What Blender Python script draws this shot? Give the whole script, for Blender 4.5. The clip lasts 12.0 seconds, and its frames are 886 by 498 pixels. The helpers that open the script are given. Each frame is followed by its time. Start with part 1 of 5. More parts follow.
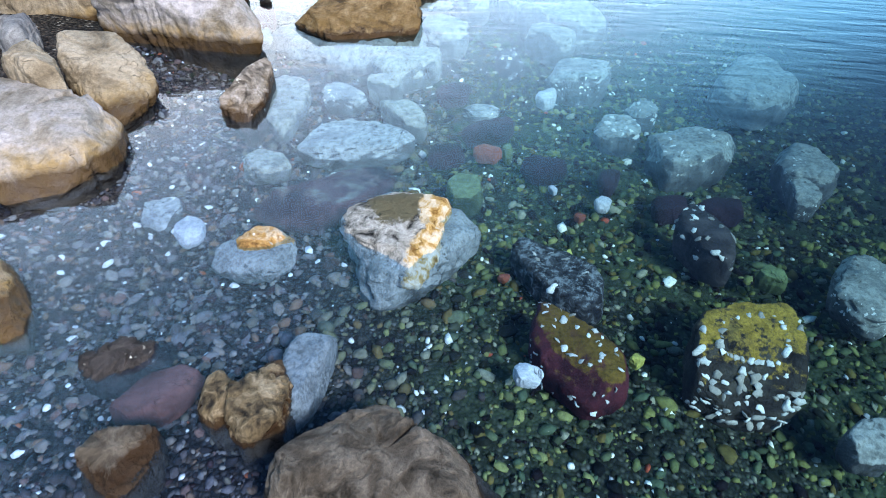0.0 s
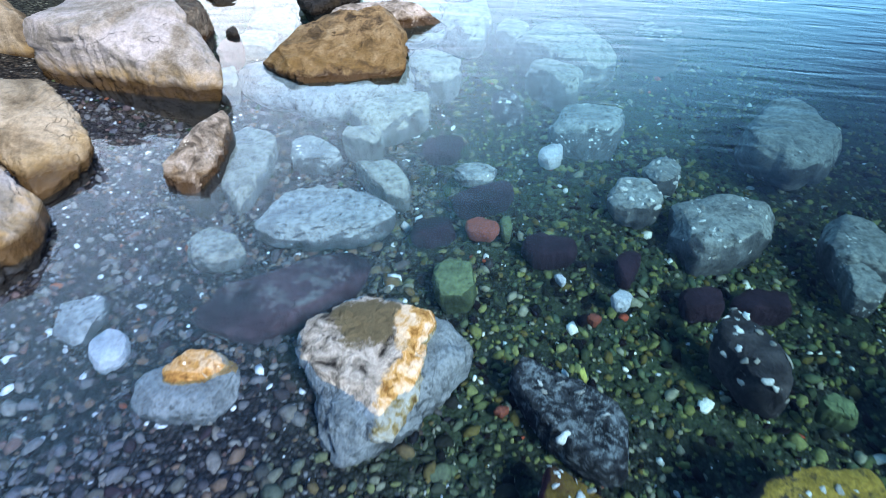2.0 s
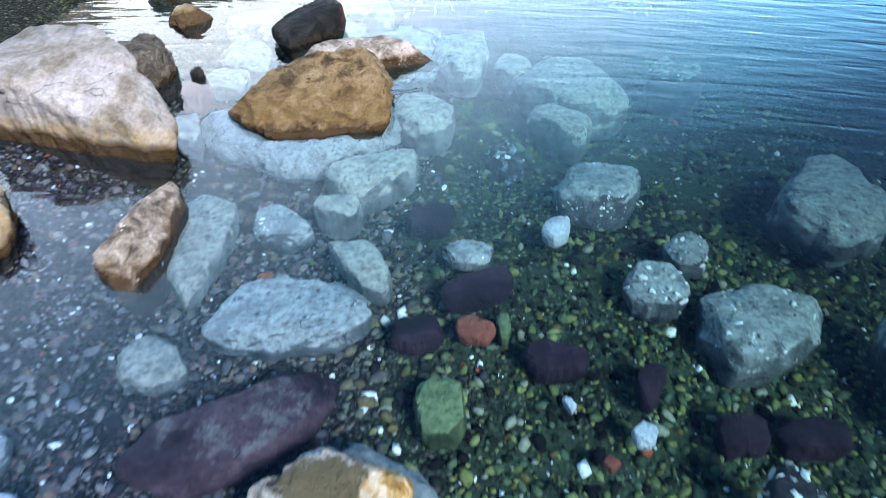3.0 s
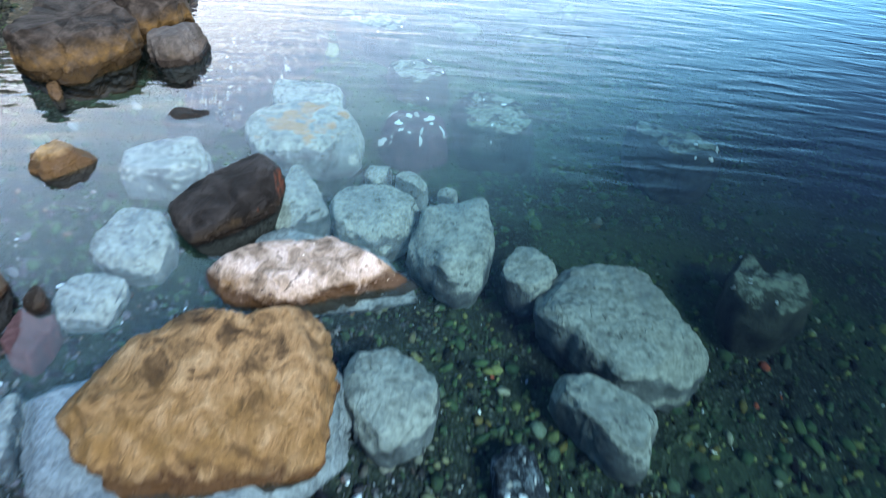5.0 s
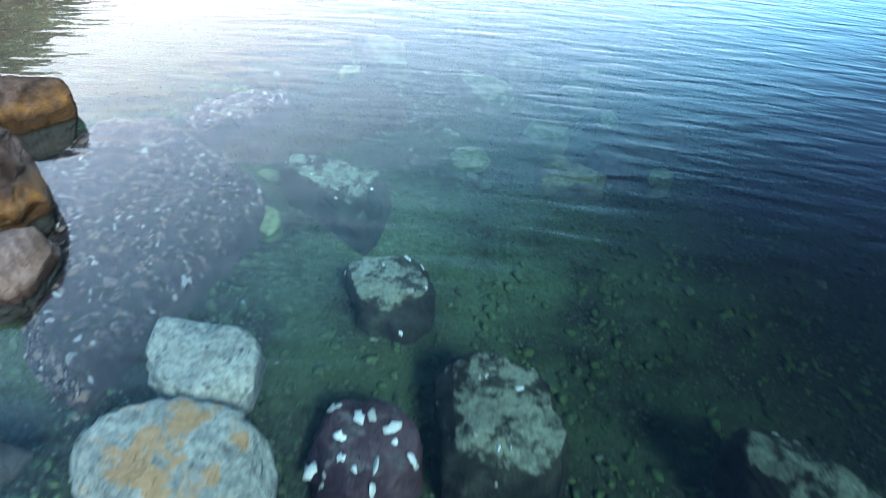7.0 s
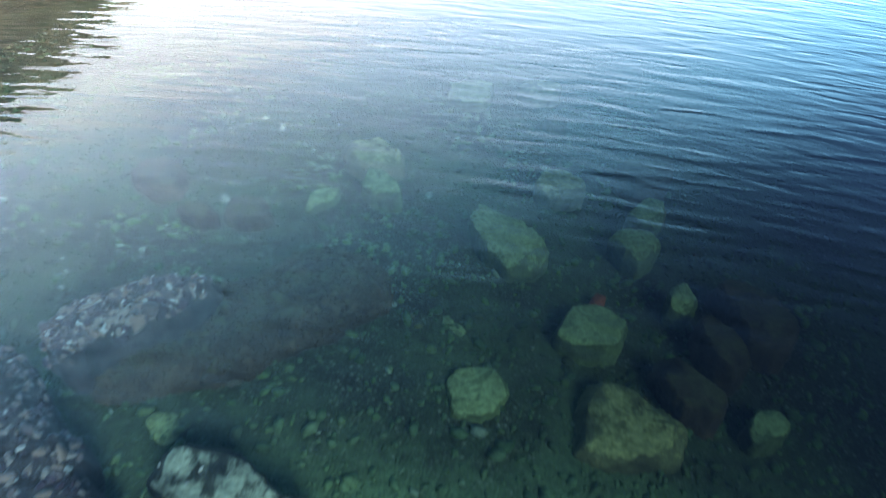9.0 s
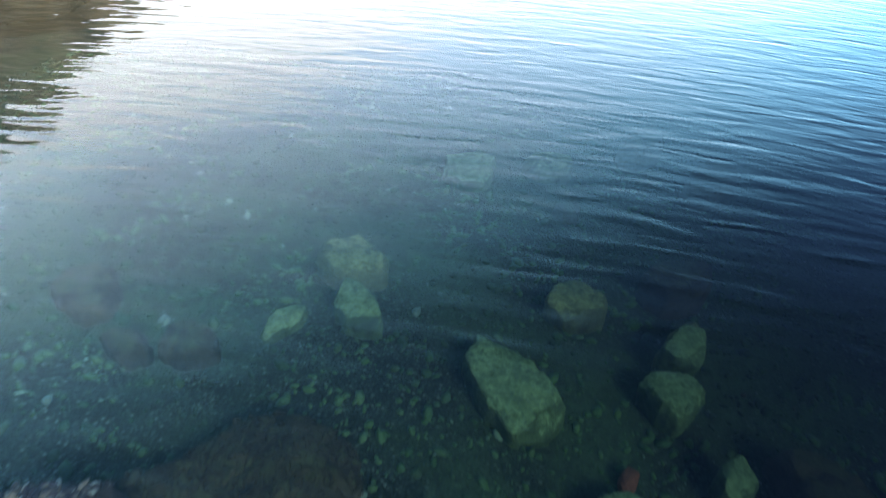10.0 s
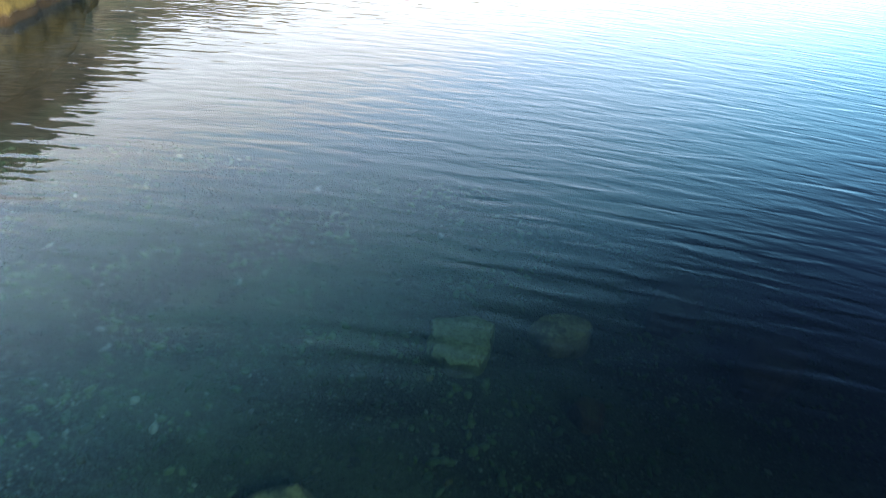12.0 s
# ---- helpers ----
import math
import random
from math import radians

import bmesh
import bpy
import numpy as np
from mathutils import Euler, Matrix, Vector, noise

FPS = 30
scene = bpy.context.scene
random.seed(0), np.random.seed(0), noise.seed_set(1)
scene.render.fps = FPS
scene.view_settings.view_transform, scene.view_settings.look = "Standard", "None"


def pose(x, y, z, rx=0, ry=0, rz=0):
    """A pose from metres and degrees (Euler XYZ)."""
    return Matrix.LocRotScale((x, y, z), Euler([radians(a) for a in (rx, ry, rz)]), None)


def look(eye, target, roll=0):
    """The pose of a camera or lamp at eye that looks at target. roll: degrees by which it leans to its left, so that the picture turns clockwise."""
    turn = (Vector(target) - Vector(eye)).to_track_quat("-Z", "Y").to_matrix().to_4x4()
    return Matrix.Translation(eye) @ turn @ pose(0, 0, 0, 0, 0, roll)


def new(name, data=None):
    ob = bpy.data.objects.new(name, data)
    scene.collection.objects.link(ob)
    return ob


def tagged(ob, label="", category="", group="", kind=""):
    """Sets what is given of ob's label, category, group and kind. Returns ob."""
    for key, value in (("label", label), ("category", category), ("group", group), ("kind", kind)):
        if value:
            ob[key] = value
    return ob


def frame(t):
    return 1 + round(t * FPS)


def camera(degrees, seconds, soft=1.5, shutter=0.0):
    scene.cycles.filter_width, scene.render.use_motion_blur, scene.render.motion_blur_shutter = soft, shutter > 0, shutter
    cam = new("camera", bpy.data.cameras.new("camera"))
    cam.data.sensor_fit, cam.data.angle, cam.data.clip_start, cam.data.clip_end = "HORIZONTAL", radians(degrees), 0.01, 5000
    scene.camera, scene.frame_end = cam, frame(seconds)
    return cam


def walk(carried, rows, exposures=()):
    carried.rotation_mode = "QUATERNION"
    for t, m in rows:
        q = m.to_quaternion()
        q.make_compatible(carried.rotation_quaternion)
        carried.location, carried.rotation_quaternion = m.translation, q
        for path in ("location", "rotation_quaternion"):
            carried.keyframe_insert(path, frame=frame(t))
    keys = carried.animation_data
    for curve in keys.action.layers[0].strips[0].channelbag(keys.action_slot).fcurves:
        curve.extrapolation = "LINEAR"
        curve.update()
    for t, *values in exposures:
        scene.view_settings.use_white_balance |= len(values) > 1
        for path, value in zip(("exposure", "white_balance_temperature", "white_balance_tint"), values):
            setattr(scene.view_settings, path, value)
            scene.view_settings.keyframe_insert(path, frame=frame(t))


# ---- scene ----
cam = camera(72.0, 12.0, soft=0.8, shutter=0.5)
PATH = [
    (0, (0.415, -0.328, 1.531), (0.241, 1.175, 0.223), -1.8),
    (0.5, (0.414, -0.226, 1.535), (0.242, 1.277, 0.226), -1.7),
    (1, (0.421, -0.087, 1.533), (0.248, 1.415, 0.224), -1.9),
    (1.5, (0.415, 0.099, 1.523), (0.242, 1.602, 0.214), -1.8),
    (2, (0.405, 0.322, 1.505), (0.237, 1.829, 0.201), -1.7),
    (2.5, (0.411, 0.590, 1.503), (0.241, 2.096, 0.199), -1.7),
    (2.7, (0.417, 0.709, 1.506), (0.243, 2.217, 0.203), -1.9),
    (4.5, (0.261, 2.214, 1.618), (0.154, 3.710, 0.295), 1.7),
    (5, (0.262, 2.713, 1.665), (0.133, 4.198, 0.332), 1.2),
    (5.5, (0.228, 3.185, 1.677), (0.100, 4.675, 0.348), 1.5),
    (6, (0.201, 3.682, 1.721), (0.071, 5.162, 0.381), 1.7),
    (6.5, (0.217, 4.205, 1.719), (0.054, 5.681, 0.378), 1.1),
    (7, (0.183, 4.691, 1.712), (0.016, 6.176, 0.383), 1.3),
    (8, (0.132, 5.620, 1.709), (-0.074, 7.093, 0.372), 1.4),
    (8.8, (0.074, 6.332, 1.697), (-0.160, 7.804, 0.363), 1.5),
    (9, (0.055, 6.512, 1.692), (-0.183, 7.989, 0.364), 1.6),
    (9.5, (-0.001, 6.970, 1.672), (-0.245, 8.468, 0.369), 1.9),
    (10, (-0.059, 7.405, 1.654), (-0.306, 8.928, 0.381), 2.2),
    (10.5, (-0.108, 7.783, 1.652), (-0.359, 9.329, 0.407), 2.6),
    (11, (-0.150, 8.103, 1.663), (-0.405, 9.672, 0.448), 2.9),
    (11.5, (-0.189, 8.397, 1.680), (-0.448, 9.989, 0.496), 3.3),
    (12, (-0.228, 8.698, 1.695), (-0.491, 10.311, 0.543), 3.6),
]
walk(cam, [(t, look(eye, target, roll)) for t, eye, target, roll in PATH], exposures=[(0, 3.2, 6250, 10), (2.5, 3.3, 6250, 10), (4.5, 3.4, 6250, 10), (7, 3.7, 6450, 10), (9.5, 3.65, 6700, 10), (12, 3.0, 6550, 10)])

# ---- world and sun ----
SUN_EL, SUN_AZ = 42.0, 140.0  # degrees above the horizon, and to the right of +y
world = bpy.data.worlds.new("sky")
scene.world = world
world.use_nodes = True
wn = world.node_tree
sky = wn.nodes.new("ShaderNodeTexSky")
sky.sky_type = "NISHITA"
sky.sun_disc = False
sky.sun_elevation, sky.sun_rotation = radians(SUN_EL), radians(SUN_AZ)
sky.altitude, sky.air_density, sky.dust_density, sky.ozone_density = 0, 1.0, 0.2, 2.0
wn.nodes["Background"].inputs["Strength"].default_value = 0.045
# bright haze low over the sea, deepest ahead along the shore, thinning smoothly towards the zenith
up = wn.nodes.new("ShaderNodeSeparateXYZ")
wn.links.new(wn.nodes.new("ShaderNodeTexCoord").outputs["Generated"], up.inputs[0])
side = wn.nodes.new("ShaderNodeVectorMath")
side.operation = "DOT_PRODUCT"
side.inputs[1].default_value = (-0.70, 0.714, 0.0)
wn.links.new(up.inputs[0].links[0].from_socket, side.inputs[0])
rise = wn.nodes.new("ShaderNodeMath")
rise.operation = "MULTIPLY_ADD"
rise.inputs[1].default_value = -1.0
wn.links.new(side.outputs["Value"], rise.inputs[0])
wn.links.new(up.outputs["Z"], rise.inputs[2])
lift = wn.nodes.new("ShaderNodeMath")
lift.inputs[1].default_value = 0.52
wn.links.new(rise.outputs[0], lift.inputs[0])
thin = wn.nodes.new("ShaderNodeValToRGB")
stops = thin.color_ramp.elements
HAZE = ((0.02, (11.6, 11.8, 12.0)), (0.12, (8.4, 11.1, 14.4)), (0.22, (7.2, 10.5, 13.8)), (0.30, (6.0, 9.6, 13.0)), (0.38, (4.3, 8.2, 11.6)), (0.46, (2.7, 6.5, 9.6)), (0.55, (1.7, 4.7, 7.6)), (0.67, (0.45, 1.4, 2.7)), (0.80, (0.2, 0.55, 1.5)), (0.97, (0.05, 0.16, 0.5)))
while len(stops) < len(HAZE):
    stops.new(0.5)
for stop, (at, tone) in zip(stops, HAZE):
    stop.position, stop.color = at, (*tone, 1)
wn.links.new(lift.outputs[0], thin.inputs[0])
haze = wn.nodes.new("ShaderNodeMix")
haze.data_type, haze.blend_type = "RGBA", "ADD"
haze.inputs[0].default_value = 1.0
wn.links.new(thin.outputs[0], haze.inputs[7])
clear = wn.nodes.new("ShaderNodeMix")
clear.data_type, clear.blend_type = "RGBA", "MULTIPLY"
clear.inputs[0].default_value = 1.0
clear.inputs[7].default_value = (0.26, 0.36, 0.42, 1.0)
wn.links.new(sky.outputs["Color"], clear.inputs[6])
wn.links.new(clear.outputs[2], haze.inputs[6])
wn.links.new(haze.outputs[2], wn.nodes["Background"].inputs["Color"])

sun = new("sun", bpy.data.lights.new("sun", "SUN"))
sun.data.energy, sun.data.angle, sun.data.color = 1.35, radians(14), (1.0, 0.97, 0.93)
saz, sel = radians(SUN_AZ), radians(SUN_EL)
sun.matrix_world = look((math.sin(saz) * math.cos(sel) * 20, math.cos(saz) * math.cos(sel) * 20, math.sin(sel) * 20), (0, 0, 0))


# ---- materials ----
class Nodes:
    """A short way to write a node tree."""

    def __init__(self, name):
        self.m = bpy.data.materials.new(name)
        self.m.use_nodes = True
        self.t = self.m.node_tree
        self.bsdf = self.t.nodes["Principled BSDF"]
        self.out = self.t.nodes["Material Output"]

    def put(self, socket, value):
        if isinstance(value, bpy.types.NodeSocket):
            self.t.links.new(value, socket)
        elif isinstance(value, (tuple, list)) and len(value) == 3 and socket.type == "RGBA":
            socket.default_value = (*value, 1)
        else:
            socket.default_value = value

    def node(self, kind, out=0, props=(), **ins):
        n = self.t.nodes.new("ShaderNode" + kind)
        for k, v in props:
            setattr(n, k, v)
        for k, v in ins.items():
            self.put(n.inputs[int(k[1:])] if k[0] == "i" and k[1:].isdigit() else n.inputs[k.replace("_", " ")], v)
        return n.outputs[out]

    def math(self, op, a, b=0.0, clamp=False):
        return self.node("Math", props=(("operation", op), ("use_clamp", clamp)), i0=a, i1=b)

    def noise(self, vec, scale, detail=6.0, rough=0.6, distort=0.0):
        return self.node("TexNoise", Vector=vec, Scale=scale, Detail=detail, Roughness=rough, Distortion=distort)

    def ramp(self, fac, stops, mode="LINEAR"):
        n = self.t.nodes.new("ShaderNodeValToRGB")
        n.color_ramp.interpolation = mode
        els = n.color_ramp.elements
        while len(els) < len(stops):
            els.new(0.5)
        for e, (p, c) in zip(els, stops):
            e.position = p
            e.color = (*c, 1) if isinstance(c, (tuple, list)) else (c, c, c, 1)
        self.put(n.inputs[0], fac)
        return n.outputs[0]

    def mix(self, fac, a, b, mode="MIX"):
        n = self.t.nodes.new("ShaderNodeMix")
        n.data_type, n.blend_type = "RGBA", mode
        self.put(n.inputs[0], fac), self.put(n.inputs[6], a), self.put(n.inputs[7], b)
        return n.outputs[2]

    def span(self, value, a, b, c=0.0, d=1.0):
        return self.node("MapRange", Value=value, From_Min=a, From_Max=b, To_Min=c, To_Max=d)

    def bump(self, height, distance, strength=1.0, normal=None):
        n = self.t.nodes.new("ShaderNodeBump")
        n.inputs["Strength"].default_value, n.inputs["Distance"].default_value = strength, distance
        self.put(n.inputs["Height"], height)
        if normal is not None:
            self.put(n.inputs["Normal"], normal)
        return n.outputs[0]


def rock_material(name, light, mid, dark, tide=False, silt=None, silt_cover=0.5, crust=0.0, gold=(0.34, 0.21, 0.065), weed=0.8, reach_up=0.15, grain=1.0, gloss=0.75, cap_at=None, rust=0.0, bias=0.0, pits=0.0, cap=None, vein=None, wet_tone=(0.022, 0.0115, 0.0055), wet_top=0.115):
    """Rock of three tones. tide: by height, golden weed, a dark wet line and, below it, dark brown that is part weed,
    part painted shade. silt: colour of what lies on its top. crust: white barnacles.
    """
    n = Nodes(name)
    pos = n.node("NewGeometry", 0)
    nor = n.node("NewGeometry", 1)
    rand = n.node("ObjectInfo", 5)
    vec = n.node("VectorMath", props=(("operation", "ADD"),), i0=pos, i1=n.node("CombineXYZ", X=n.math("MULTIPLY", rand, 31.0), Y=n.math("MULTIPLY", rand, 17.0)))
    z = n.node("SeparateXYZ", 2, Vector=pos)
    up = n.node("SeparateXYZ", 2, Vector=nor)
    big = n.noise(vec, 4.5 * grain, 8, 0.62, 0.6)
    fine = n.noise(vec, 38.0 * grain, 5, 0.7)
    specks = n.noise(vec, 150.0 * grain, 3, 0.7)
    colour = n.ramp(big, [(0.34 + bias, dark), (0.48 + bias, mid), (0.62 + bias, light)])
    colour = n.mix(0.5, colour, n.ramp(fine, [(0.32, 0.25), (0.60, 1.0)]), "MULTIPLY")
    colour = n.mix(0.35, colour, n.ramp(specks, [(0.35, 0.3), (0.6, 1.0)]), "MULTIPLY")
    warped = n.node("VectorMath", props=(("operation", "ADD"),), i0=vec, i1=n.node("TexNoise", 1, Vector=vec, Scale=3.0, Detail=4.0))
    edge = n.node("TexVoronoi", props=(("feature", "DISTANCE_TO_EDGE"),), Vector=warped, Scale=3.2 * grain)
    crack = n.math("MULTIPLY", n.span(edge, 0.0, 0.010, 1.0, 0.0), n.span(big, 0.52, 0.60))
    colour = n.mix(n.math("MULTIPLY", crack, 0.4), colour, (0.035, 0.028, 0.022))
    rough = gloss
    if rust > 0:
        side = n.node("SeparateXYZ", 0, Vector=nor)
        colour = n.mix(n.math("MULTIPLY", n.span(n.math("ADD", side, n.math("MULTIPLY", n.math("SUBTRACT", big, 0.5), 0.4)), 0.97, 1.03), rust), colour, (0.10, 0.03, 0.012))
    if silt:
        cover = n.span(n.math("ADD", up, n.math("MULTIPLY", n.math("SUBTRACT", n.noise(vec, 9.0 * grain, 8, 0.7, 0.15), 0.5), 1.6)), 1.15 - silt_cover, 1.30 - silt_cover)
        tone = n.mix(0.75, silt, n.ramp(fine, [(0.34, 0.35), (0.58, 1.05)]), "MULTIPLY")
        tone = n.mix(0.5, tone, n.ramp(n.noise(vec, 14.0, 6, 0.7), [(0.36, 0.25), (0.54, 1.0)]), "MULTIPLY")
        tone = n.mix(n.span(big, 0.46, 0.36, 0.0, 0.55), tone, mid)
        colour = n.mix(cover, colour, tone)
    if pits > 0:
        hole = n.node("TexVoronoi", 0, Vector=n.node("VectorMath", props=(("operation", "ADD"),), i0=vec, i1=n.node("VectorMath", props=(("operation", "SCALE"),), i0=n.node("TexNoise", 1, Vector=vec, Scale=30.0, Detail=3.0), Scale=0.05)), Scale=26.0)
        colour = n.mix(n.math("MULTIPLY", n.span(hole, 0.30, 0.16), n.span(n.noise(vec, 11.0, 4), 0.42, 0.58, 0.0, pits)), colour, dark)
    if cap and cap_at:
        way = n.node("VectorMath", 1, props=(("operation", "DISTANCE"),), i0=n.node("CombineXYZ", X=n.node("SeparateXYZ", 0, Vector=pos), Y=n.node("SeparateXYZ", 1, Vector=pos)), i1=(cap_at[0], cap_at[1], 0.0))
        way = n.math("ADD", way, n.math("MULTIPLY", n.math("SUBTRACT", n.noise(vec, 11.0, 8, 0.75), 0.5), 0.34))
        colour = n.mix(n.span(way, cap_at[2], cap_at[2] - 0.03), colour, n.mix(0.5, cap, n.ramp(fine, [(0.3, 0.4), (0.65, 1.0)]), "MULTIPLY"))
    elif cap:
        colour = n.mix(n.math("MULTIPLY", n.span(n.math("ADD", up, n.math("MULTIPLY", n.math("SUBTRACT", big, 0.5), 1.2)), 0.80, 0.96), n.span(n.noise(vec, 7.0, 4, 0.6), 0.47, 0.53, 0.0, 0.9)), colour, n.mix(0.5, cap, n.ramp(fine, [(0.3, 0.4), (0.65, 1.0)]), "MULTIPLY"))
    if vein:
        x, y = n.node("SeparateXYZ", 0, Vector=pos), n.node("SeparateXYZ", 1, Vector=pos)
        off = n.math("SUBTRACT", x, n.math("ADD", n.math("MULTIPLY", y, vein[1]), vein[0]))
        off = n.math("ADD", off, n.math("MULTIPLY", n.math("SUBTRACT", n.noise(vec, 8.0, 6, 0.7), 0.5), 0.22))
        streak = n.ramp(n.noise(vec, 22.0, 6, 0.65, 0.5), [(0.36, (0.13, 0.07, 0.02)), (0.46, (0.33, 0.22, 0.085)), (0.58, (0.46, 0.40, 0.31))])
        colour = n.mix(n.span(off, 0.0, 0.02), colour, n.mix(0.4, streak, n.ramp(fine, [(0.3, 0.35), (0.65, 1.0)]), "MULTIPLY"))
    if tide:
        level = n.math("ADD", z, n.math("MULTIPLY", n.math("SUBTRACT", n.noise(vec, 7.0, 6, 0.65), 0.5), 0.16))
        gold_at = n.math("MULTIPLY", n.span(level, reach_up, reach_up * 0.45), n.span(n.noise(vec, 16.0, 5), 0.3, 0.6, 0.1 * weed, weed))
        colour = n.mix(gold_at, colour, n.mix(0.5, gold, n.ramp(fine, [(0.3, 0.4), (0.65, 1.0)]), "MULTIPLY"))
        wet = n.span(n.math("ADD", z, n.math("MULTIPLY", n.math("SUBTRACT", big, 0.5), 0.12)), wet_top, wet_top * 0.6)
        colour = n.mix(n.math("MULTIPLY", wet, 0.85), colour, wet_tone)
        # under water: dark brown for weed, with shade painted into the same colour
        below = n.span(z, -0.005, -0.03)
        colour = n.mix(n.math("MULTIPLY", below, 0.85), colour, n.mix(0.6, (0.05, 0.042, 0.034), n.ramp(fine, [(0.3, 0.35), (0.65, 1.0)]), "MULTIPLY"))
        rough = n.span(n.math("ADD", wet, 0.0), 0.0, 1.0, gloss, 0.25)
    if crust > 0:
        jag = n.node("VectorMath", props=(("operation", "ADD"),), i0=vec, i1=n.node("VectorMath", props=(("operation", "SCALE"),), i0=n.node("TexNoise", 1, Vector=vec, Scale=70.0, Detail=2.0), Scale=0.03))
        cell = n.node("TexVoronoi", 0, Vector=jag, Scale=46.0)
        size = n.node("SeparateColor", 0, Color=n.node("TexVoronoi", 1, Vector=jag, Scale=46.0))
        shells = n.math("MULTIPLY", n.math("GREATER_THAN", n.math("MULTIPLY", size, 0.42), cell), n.span(n.noise(vec, 5.0, 3), 0.62 - crust * 0.3, 0.68 - crust * 0.3))
        colour = n.mix(shells, colour, (0.56, 0.54, 0.48))
    height = n.math("ADD", n.math("MULTIPLY", big, 1.0), n.math("ADD", n.math("MULTIPLY", fine, 0.24), n.math("MULTIPLY", specks, 0.05)))
    height = n.math("SUBTRACT", height, n.math("MULTIPLY", crack, 0.25))
    n.put(n.bsdf.inputs["Base Color"], colour)
    n.put(n.bsdf.inputs["Roughness"], rough)
    n.bsdf.inputs["Specular IOR Level"].default_value = 0.10 if tide else 0.02
    n.put(n.bsdf.inputs["Normal"], n.bump(height, 0.035, 1.0))
    return n.m


